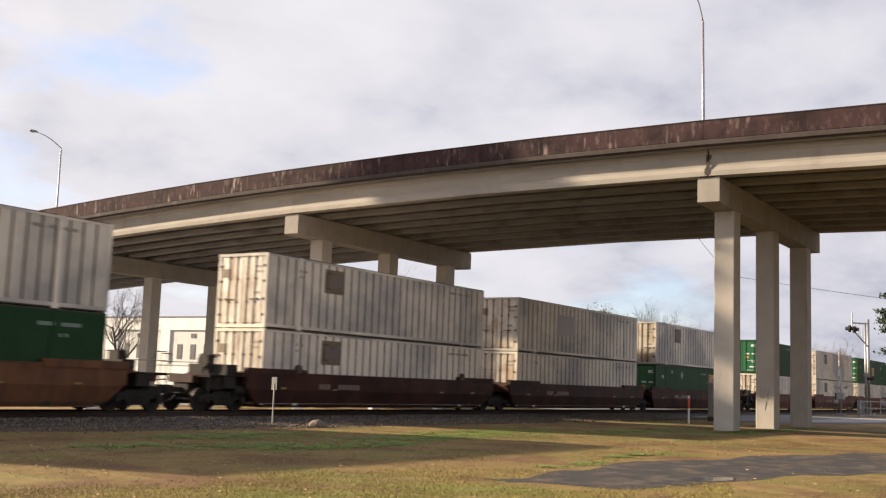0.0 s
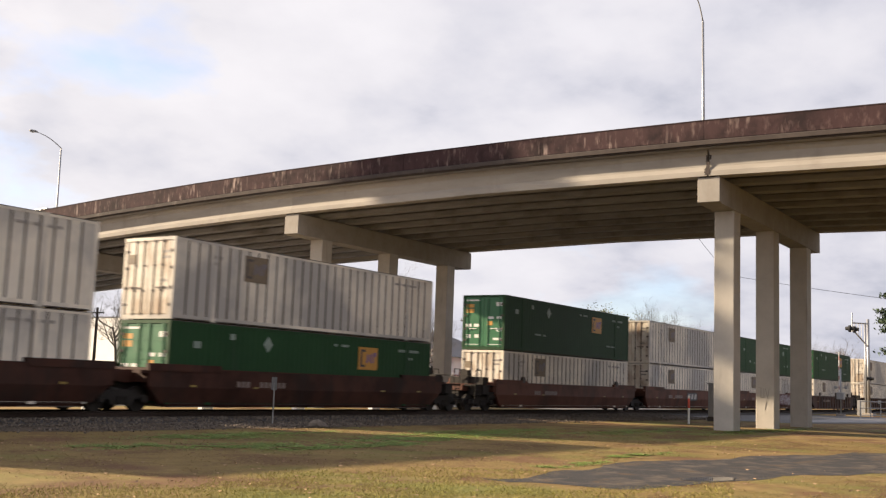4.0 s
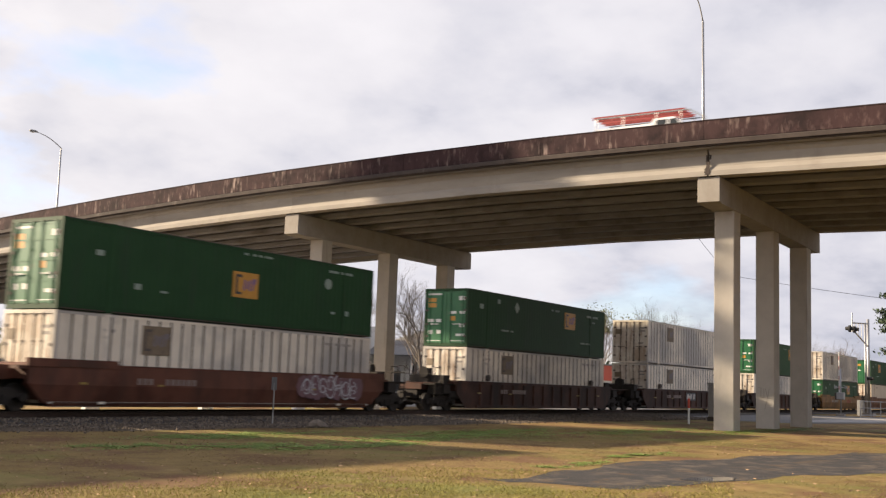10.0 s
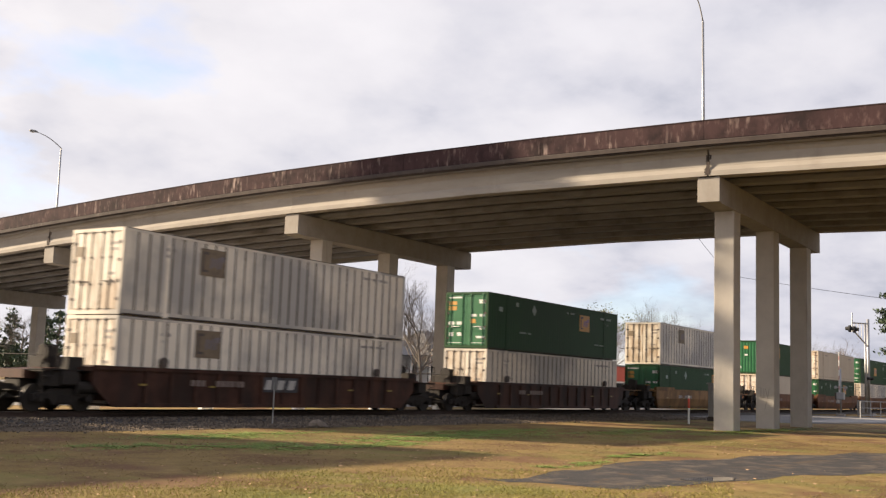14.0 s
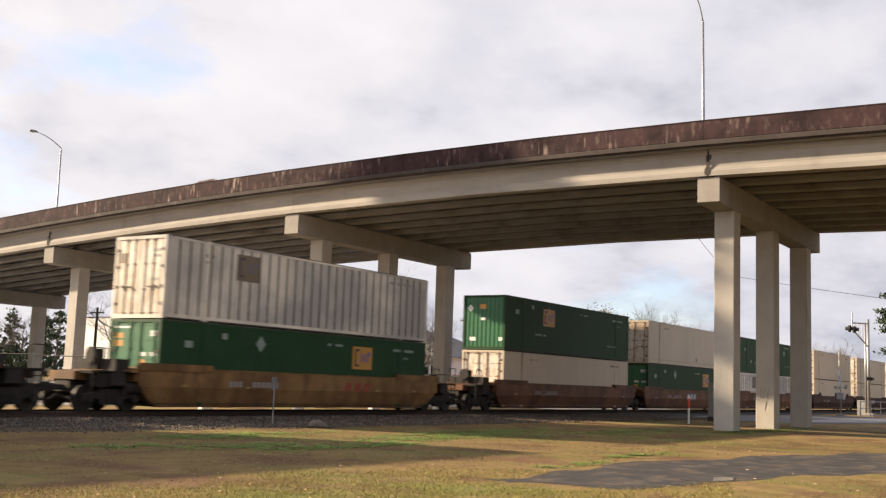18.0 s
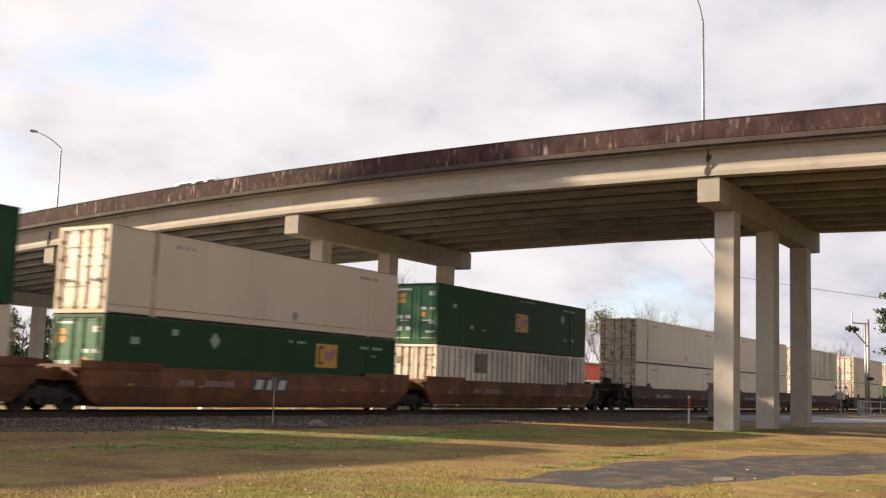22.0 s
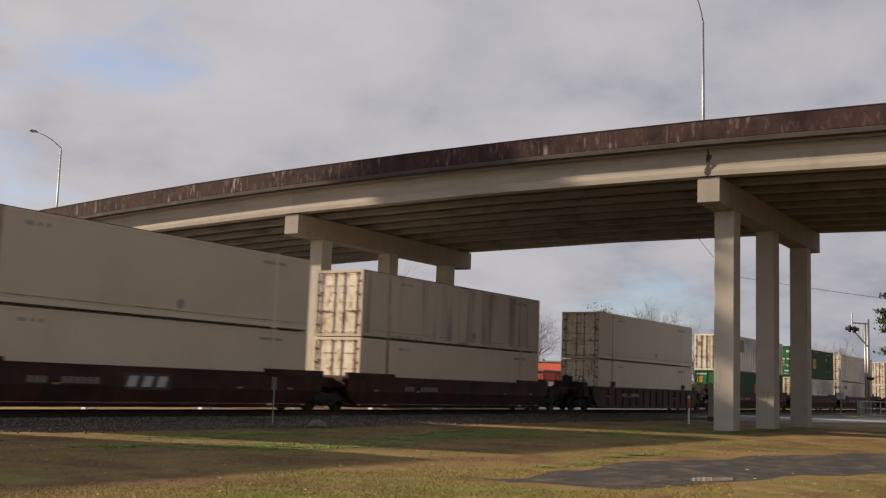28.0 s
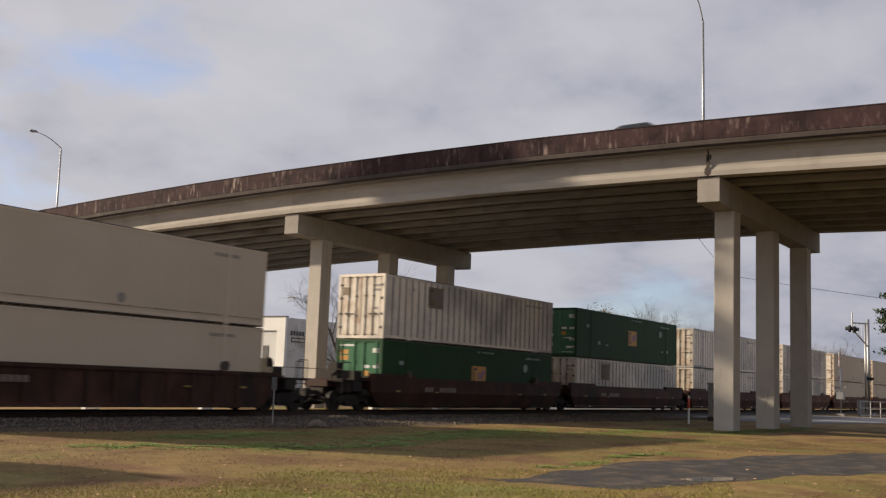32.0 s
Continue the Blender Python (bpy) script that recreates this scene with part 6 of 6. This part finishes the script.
def cantilever(x, y):
    t = thing("crossing_signal", "cantilevered railway crossing signal on a steel mast", "crossing signal", m=pose(x, y, 0, 0, 0, 84))
    bm = bmesh.new()
    box(bm, -0.5, 0.5, -0.5, 0.5, 0, 0.3)
    part("base", bm, M["concrete"], t)
    for dy in (-0.0, 0.85):
        bm = bmesh.new()
        rod(bm, (0, dy, 0.3), (0, dy, 9.4 if dy == 0 else 9.0), 0.14 if dy == 0 else 0.10, n=12)
        part("mast", bm, M["galv"], t, smooth=True)
    bm = bmesh.new()
    rod(bm, (0, 0, 8.95), (0, 4.6, 8.75), 0.07, n=8)
    part("arm", bm, M["galv"], t)
    bm = bmesh.new()
    rod(bm, (0, 0, 6.7), (0, 4.6, 8.15), 0.07, n=8)
    part("brace", bm, M["galv"], t)
    for i in range(4):
        bm = bmesh.new()
        rod(bm, (0, 0.9 + i, 8.88), (0, 0.9 + i, 6.98 + i * 0.315), 0.03, n=6)
        part("strut", bm, M["galv"], t)
    bm = bmesh.new()
    rod(bm, (0, 4.6, 7.9), (0, 4.6, 9.7), 0.06, n=8)
    part("signal_post", bm, M["galv"], t)
    for s in (-1, 1):
        for back in (0, 180):
            h = part("flasher", SIGHEAD, M["black"], t, "black flashing light", m=pose(0, 4.6 + s * 0.65, 8.15, 0, 0, back) @ Matrix.Scale(1.3, 4))
            part("lens", SIGLENS, M["tail"], h)
    for s in (-0.55, 0.55):
        h = part("flasher", SIGHEAD, M["black"], t, "black flashing light", m=pose(0, s, 3.6) @ Matrix.Scale(1.0, 4))
        part("lens", SIGLENS, M["tail"], h)
    bm = bmesh.new()
    rod(bm, (0, -1.1, 3.6), (0, 0.9, 3.6), 0.04, n=8)
    part("crossbar", bm, M["galv"], t)
    bm = bmesh.new()
    box(bm, 0.4, 1.2, -1.2, -0.2, 0, 1.5)
    part("case", bm, M["galv"], t, "grey relay case")



def pipe_fence():
    t = thing("pipe_fence", "low galvanised pipe fence beside the road crossing", "fence", m=pose(96.5, 20.45, 0))
    d = Vector((12.4, -1.65, 0))
    for i in range(6):
        bm = bmesh.new()
        p = d * (i / 5)
        rod(bm, (p.x, p.y, -0.1), (p.x, p.y, 1.45), 0.045, n=8)
        part("post", bm, M["galv"], t)
    for z in (0.25, 0.85, 1.42):
        bm = bmesh.new()
        rod(bm, (0, 0, z), (d.x, d.y, z), 0.032, n=6)
        part("rail", bm, M["galv"], t)


pipe_fence()
marker_post()
small_sign()
relay_cabinet()
gate(102.4, 23.4)
cantilever(110.4, 22.6)
utility_pole(107.6, 35.4, 13.9, "tall wooden utility pole behind the columns")
cable("cable", (107.6, 35.4, 13.75), (103.4, 40.2, 21.5), 0.5, "thin black cable rising to the overpass")
cable("cable", (107.6, 35.4, 13.75), (125, 9.8, 10.9), 0.3, "thin black overhead cable")

rock = bmesh.new()
bmesh.ops.create_icosphere(rock, subdivisions=2, radius=0.3)
for v in rock.verts:
    v.co = Vector((v.co.x * 1.3, v.co.y, max(v.co.z * 0.75, -0.05))) * (1 + 0.35 * noise.noise(v.co * 3.1))
tagged(part("rock", rock, M["stone"], m=pose(28.5, 23.6, 0.03)), "pale broken concrete lump in the gravel", "rock")

# ---- vehicles on the overpass ----


def tyre(bm):
    rod(bm, (0, -0.11, 0), (0, 0.11, 0), 0.36, n=20)


def rim(bm):
    rod(bm, (0, -0.118, 0), (0, 0.118, 0), 0.23, n=14)


TYRE, RIM = shape(tyre, bevel=0.02), shape(rim)


def vehicle(name, label, category, paint, outline, glass, length, height, width=1.85, wheelbase=2.9, pillars=()):
    """A road vehicle: body outline and glass band in side view, from tail (x = 0) to nose; faces +x."""
    t = thing(name, label, category, "vehicles on the overpass")
    bm = bmesh.new()
    prism(bm, [(x - length / 2, z) for x, z in outline], "y", -width / 2, width / 2)
    for v in bm.verts:
        if v.co.z > 1.0:
            v.co.y *= 1 - 0.16 * (v.co.z - 1.0) / max(height - 1.0, 0.1)
    part("body", bm, M[paint], t, bevel=0.05)
    for gx0, gx1, z0, z1, rake0, rake1 in glass:
        for s in (-1, 1):
            bm = bmesh.new()
            k0, k1 = (1 - 0.16 * (z0 - 1.0) / max(height - 1.0, 0.1)), (1 - 0.16 * (z1 - 1.0) / max(height - 1.0, 0.1))
            w = width / 2 + 0.006
            q = [(gx0 - length / 2, w * k0 * s, z0), (gx1 - length / 2, w * k0 * s, z0), (gx1 - rake1 - length / 2, w * k1 * s, z1), (gx0 + rake0 - length / 2, w * k1 * s, z1)]
            lo = [bm.verts.new(p) for p in q]
            hi = [bm.verts.new((p[0], p[1] - 0.03 * s, p[2])) for p in q]
            bm.faces.new(lo), bm.faces.new(hi[::-1])
            for i in range(4):
                bm.faces.new((lo[i], lo[(i + 1) % 4], hi[(i + 1) % 4], hi[i]))
            part("side_window", bm, M["glass"], t, "dark side window")
    for x in (-wheelbase / 2, wheelbase / 2):
        for s in (-1, 1):
            w = part("wheel", TYRE, M["black"], t, m=pose(x, s * (width / 2 - 0.12), 0.36))
            part("rim", RIM, M["galv"], w)
    for s in (-1, 1):
        bm = bmesh.new()
        box(bm, -length / 2 - 0.01, -length / 2 + 0.06, s * (width / 2 - 0.25) - 0.1, s * (width / 2 - 0.25) + 0.1, 0.85, 1.05)
        part("tail_light", bm, M["tail"], t)
        bm = bmesh.new()
        box(bm, length / 2 - 0.08, length / 2 + 0.01, s * (width / 2 - 0.3) - 0.16, s * (width / 2 - 0.3) + 0.16, 0.68, 0.84)
        part("headlight", bm, M["sticker"], t)
    return t


SEDAN = [(0.05, 0.32), (0.0, 0.95), (0.5, 1.05), (1.15, 1.42), (2.5, 1.46), (3.35, 1.02), (4.5, 0.9), (4.7, 0.7), (4.68, 0.32)]
SEDAN_GLASS = [(0.95, 2.0, 1.03, 1.37, 0.42, 0.0), (2.08, 3.1, 1.03, 1.39, 0.0, 0.62)]
SUV = [(0.05, 0.38), (0.0, 1.0), (0.22, 1.9), (0.5, 1.97), (3.6, 1.96), (4.3, 1.25), (5.4, 1.15), (5.65, 0.8), (5.63, 0.38)]
SUV_GLASS = [(0.36, 1.70, 1.22, 1.83, 0.12, 0.0), (1.92, 2.78, 1.22, 1.84, 0.0, 0.0), (2.98, 4.12, 1.22, 1.84, 0.0, 0.52)]
VAN = [(0.05, 0.38), (0.0, 1.55), (0.05, 1.6), (3.0, 1.6), (3.05, 1.86), (4.1, 1.88), (4.75, 1.25), (5.7, 1.12), (5.85, 0.8), (5.82, 0.38)]
VAN_GLASS = [(3.2, 3.75, 1.28, 1.76, 0.0, 0.0), (3.85, 4.6, 1.28, 1.76, 0.0, 0.42)]
CARS = []
c = vehicle("car", "dark grey car driving over the overpass", "car", "car_dark", [(x, z * 1.10) for x, z in SEDAN], [(a, b, z0 * 1.1, z1 * 1.1, e, f) for a, b, z0, z1, e, f in SEDAN_GLASS], 4.7, 1.62)
CARS.append((c, 38.05, 6.0, 12.75, 46.7))
truck_v = vehicle("pickup_truck", "white utility pickup carrying red ladders on a rack", "truck", "car_white", VAN, VAN_GLASS, 5.85, 1.9, 2.0, 3.6)
for s in (-0.85, 0.85):
    for x in (-2.8, -1.4, 0.3, 1.5):
        bm = bmesh.new()
        rod(bm, (x, s, 1.5), (x, s, 2.12), 0.03, n=6)
        part("rack_post", bm, M["galv"], truck_v)
    bm = bmesh.new()
    rod(bm, (-2.9, s, 2.12), (1.9, s, 2.12), 0.03, n=6)
    rod(bm, (1.9, s, 2.12), (2.7, s, 1.65), 0.03, n=6)
    part("rack_rail", bm, M["galv"], truck_v)
for s in (-0.6, 0.3):
    bm = bmesh.new()
    for e in (0.0, 0.42):
        box(bm, -3.1, 1.6, s + e - 0.03, s + e + 0.03, 2.15, 2.29)
    for i in range(14):
        rod(bm, (-2.95 + i * 0.33, s, 2.22), (-2.95 + i * 0.33, s + 0.42, 2.22), 0.02, n=5)
    part("ladder", bm, M["ladder_red"], truck_v, "red fibreglass ladder")
for s in (-1, 1):
    bm = bmesh.new()
    box(bm, -2.9, 0.05, s * 0.98 - 0.08, s * 0.98 + 0.02, 1.0, 1.45)
    part("tool_box", bm, M["car_white"], truck_v, "white side tool box", bevel=0.02)
CARS.append((truck_v, 39.70, 8.6, 14.6, 47.6))
CARS.append((vehicle("car", "red hatchback driving over the overpass", "car", "car_red", [(x, z * 1.07) for x, z in SEDAN], [(a, b, z0 * 1.07, z1 * 1.07, e, f) for a, b, z0, z1, e, f in SEDAN_GLASS], 4.7, 1.57), 28.54, 19.22, 15.6, 46.8))
CARS.append((vehicle("suv", "large white SUV with dark windows on the overpass", "car", "car_white", [(x, z * 0.95) for x, z in SUV], [(a, b, z0 * 0.95, z1 * 0.95, e, f) for a, b, z0, z1, e, f in SUV_GLASS], 5.65, 1.87, 1.95, 3.3), 32.20, 23.0, 16.6, 47.6))
CARS.append((vehicle("car", "dark grey sedan driving over the overpass", "car", "car_dark", [(x, z * 1.04) for x, z in SEDAN], [(a, b, z0 * 1.04, z1 * 1.04, e, f) for a, b, z0, z1, e, f in SEDAN_GLASS], 4.7, 1.52), 33.95, 31.0, 14.7, 46.7))
for i, (ob, *_rest) in enumerate(CARS):
    ob.matrix_basis = pose(47.9, 120 + 8 * i, 6)

# ---- loose cover of the ground ----


def on_drive(x, y):
    """Inside the asphalt driveway."""
    inside = False
    for (x0, y0), (x1, y1) in zip(DRIVE, DRIVE[1:] + DRIVE[:1]):
        if (y0 > y) != (y1 > y) and x < x0 + (x1 - x0) * (y - y0) / (y1 - y0):
            inside = not inside
    return inside


def scatter_grass():
    r, s = random.Random(21), Soup()
    n = 0
    while n < 110000:
        d, a = 11 + 32 * r.random() ** 1.25, radians(r.uniform(9, 58))
        x, y = d * math.cos(a), d * math.sin(a)
        edge = 23.9 + 1.1 * noise.noise((x * 0.3, y * 0.3, 0.5)) + (-0.02 * (x - 24) if x > 24 else 0)
        if y > edge + r.gauss(0, 0.5) or on_drive(x + r.gauss(0, 0.8), y + r.gauss(0, 0.35)):
            continue
        n += 1
        if noise.noise((x * 0.45, y * 0.45, 2.0)) < -0.28 and r.random() < 0.9:
            continue
        t = r.uniform(0, 6.28)
        if n % 12 == 0:  # a standing tuft
            h = r.uniform(0.010, 0.026) * (1.0 + 0.4 * noise.noise((x, y, 0)))
            w = r.uniform(0.006, 0.013) * (d / 18)
            tip = Vector((x + r.gauss(0, 0.02), y + r.gauss(0, 0.02), h))
        else:  # blades lying flat
            w, q = r.uniform(0.008, 0.018) * (d / 18), r.uniform(0.04, 0.09) * (d / 18)
            tip = Vector((x - q * math.sin(t), y + q * math.cos(t), r.uniform(0.005, 0.008)))
        b = len(s.v)
        s.v += [Vector((x - w * math.cos(t), y - w * math.sin(t), 0.003)), Vector((x + w * math.cos(t), y + w * math.sin(t), 0.003)), tip]
        s.f.append((b, b + 1, b + 2))
    return s.mesh("grass")


tagged(part("grass", scatter_grass(), M["blade"]), "short dry tan and green grass", "grass", kind="stuff")


def scatter_weeds():
    r, s = random.Random(22), Soup()
    for cx, cy, sx, sy, n in ((20.3, 20.6, 0.9, 0.4, 1100), (18.5, 17.6, 0.9, 0.35, 900), (19.8, 16.5, 0.8, 0.3, 800), (16.0, 18.6, 0.8, 0.4, 600), (22.3, 16.4, 1.0, 0.35, 500), (25.0, 17.6, 1.6, 0.5, 900),
                              (29.5, 18.4, 2.2, 0.5, 1200), (32.5, 19.4, 2.2, 0.4, 800), (25.2, 10.75, 0.9, 0.12, 700), (20.6, 10.2, 1.0, 0.15, 300), (40, 17.0, 5.0, 0.5, 700), (49, 14.6, 4.0, 0.4, 900),
                              (23.0, 21.2, 2.0, 0.3, 500)):
        for _ in range(6 * n):
            x, y = r.gauss(cx, sx), r.gauss(cy, sy)
            if noise.noise((x * 1.7, y * 1.7, 6.0)) < -0.1:
                continue
            d = math.hypot(x, y)
            t, w, q = r.uniform(0, 6.28), r.uniform(0.007, 0.015) * d / 18, r.uniform(0.04, 0.09) * d / 18
            b = len(s.v)
            s.v += [Vector((x - w * math.cos(t), y - w * math.sin(t), 0.009)), Vector((x + w * math.cos(t), y + w * math.sin(t), 0.009)), Vector((x - q * math.sin(t), y + q * math.cos(t), r.uniform(0.012, 0.03)))]
            s.f.append((b, b + 1, b + 2))
    return s.mesh("weeds")


tagged(part("weeds", scatter_weeds(), M["weed"]), "bright green weeds in the lawn", "weeds", kind="stuff")


def scatter_near_grass():
    """Longer yellow-green grass on the near side of the lawn."""
    r, s = random.Random(27), Soup()
    n = 0
    while n < 100000:
        d, a = 11.5 + 9.5 * r.random() ** 1.1, radians(r.uniform(18, 58))
        x, y = d * math.cos(a), d * math.sin(a)
        n += 1
        edge = 12.6 + 1.0 * noise.noise((x * 0.35, y * 0.5, 3.5)) - 0.16 * max(0.0, x - 11)
        if y > edge + r.gauss(0, 0.3) or on_drive(x + r.gauss(0, 0.3), y + r.gauss(0, 0.2)):
            continue
        if noise.noise((x * 1.3, y * 1.3, 8.0)) < -0.22 and r.random() < 0.8:
            continue
        t, h, w = r.uniform(0, 6.28), r.uniform(0.010, 0.034), r.uniform(0.003, 0.007)
        b = len(s.v)
        s.v += [Vector((x - w * math.cos(t), y - w * math.sin(t), 0.0)), Vector((x + w * math.cos(t), y + w * math.sin(t), 0.0)), Vector((x + r.gauss(0, 0.025), y + r.gauss(0, 0.025), h))]
        s.f.append((b, b + 1, b + 2))
    return s.mesh("near_grass")


tagged(part("near_grass", scatter_near_grass(), M["blade_green"]), "longer yellow-green grass at the lawn's near side", "grass", kind="stuff")


def scatter_leaves():
    r, s = random.Random(23), Soup()
    for _ in range(900):
        d, a = 11 + 26 * r.random() ** 1.3, radians(r.uniform(10, 57))
        x, y = d * math.cos(a), d * math.sin(a)
        if y > 21 or (on_drive(x, y) and r.random() < 0.95):
            continue
        t, k = r.uniform(0, 6.28), r.uniform(0.02, 0.05)
        b = len(s.v)
        for i, (u, v) in enumerate(((1, 0), (0.1, 0.6), (-1, 0), (-0.1, -0.6))):
            s.v.append(Vector((x + k * (u * math.cos(t) - v * math.sin(t)), y + k * (u * math.sin(t) + v * math.cos(t)), 0.012 + (0.014 if i in (0, 2) else 0) + r.uniform(0, 0.006))))
        s.f.append((b, b + 1, b + 2, b + 3))
    return s.mesh("fallen_leaves")


tagged(part("fallen_leaves", scatter_leaves(), M["leaf_dry"]), "pale dry leaves scattered on the lawn", "leaves", kind="stuff")


def scatter_stones():
    r, s = random.Random(24), Soup()
    n = 0
    while n < 15000:
        x = 9 + 62 * r.random() ** 1.35
        y = r.uniform(22.6, 28.3)
        if y < 24.4 - 0.05 * (x - 14) + r.gauss(0, 0.6) or (noise.noise((x * 0.25, y * 0.4, 9.0)) < -0.12 and y < 25.8 and r.random() < 0.8):
            continue
        n += 1
        k = r.uniform(0.016, 0.055)
        dy = abs(y - TRACK_Y)
        z = 0.012 + (0.09 if dy < 1.75 else max(0.0, 0.09 * (1 - (dy - 1.75) / 1.25)))
        b = len(s.v)
        o = [Vector((1, 0, 0)), Vector((0, 1, 0)), Vector((-1, 0, 0)), Vector((0, -1, 0)), Vector((0, 0, 1)), Vector((0, 0, -1))]
        e = Euler((r.uniform(0, 6), r.uniform(0, 6), r.uniform(0, 6))).to_matrix()
        for q in o:
            q = e @ (q * r.uniform(0.6, 1.25))
            s.v.append(Vector((x + q.x * k, y + q.y * k, z + (q.z + 0.3) * k)))
        for i in range(4):
            s.f += [(b + i, b + (i + 1) % 4, b + 4), (b + (i + 1) % 4, b + i, b + 5)]
    return s.mesh("ballast_stones")


tagged(part("ballast_stones", scatter_stones(), M["stone"]), "loose grey ballast stones", "gravel", kind="stuff")

# ---- ties under the rails ----
tie_mesh = box_mesh(-0.115, 0.115, -1.3, 1.3, -0.31, -0.171, bevel=0.012)
for i in range(240):
    part("tie", tie_mesh, M["tie"], track, m=pose(8 + i * 0.53, 0, 0))

# ---- motion of things ----


def drive(y0, t0, speed, t):
    return y0 - speed * (t - t0)


def motions():
    times = [0, 4, 8, 12, 16, 20, 24, 28, 32]
    for ob, s, z in TRAIN:
        walk(ob, [(t, pose(s - run(t), TRACK_Y, z)) for t in times])
    # the wheels turn while their truck is within the near stretch
    for wheel, dx in TRUCKS:
        car = wheel.parent.parent
        s = next(v for o, v, _ in TRAIN if o is car) + wheel.parent.matrix_basis.translation.x + dx
        inside = [f for f in range(0, 961) if 14 < s - run(f / 30) < 75]
        frames = sorted({0, 960} | set(inside)) if inside else [0, 960]
        rows, base = [], run(inside[0] / 30) if inside else 0
        for f in frames:
            t = f / 30
            far = run(min(max(t, inside[0] / 30), inside[-1] / 30)) - base if inside else 0
            rows.append((t, pose(dx, 0, 0.43) @ Matrix.Rotation(-far / 0.43, 4, "Y")))
        walk(wheel, rows)
    for ob, y0, t0, speed, lane in CARS:
        rows = []
        for t in range(0, 33):
            y = drive(y0, t0, speed, t)
            z = max(crest(y) - 0.775, 0.0)
            slope = math.atan2(max(crest(y - 1) - 0.775, 0.0) - max(crest(y + 1) - 0.775, 0.0), 2)
            rows.append((t, pose(lane, y, z, 0, 0, -90) @ pose(0, 0, 0, 0, -math.degrees(slope), 0)))
        walk(ob, rows)


motions()
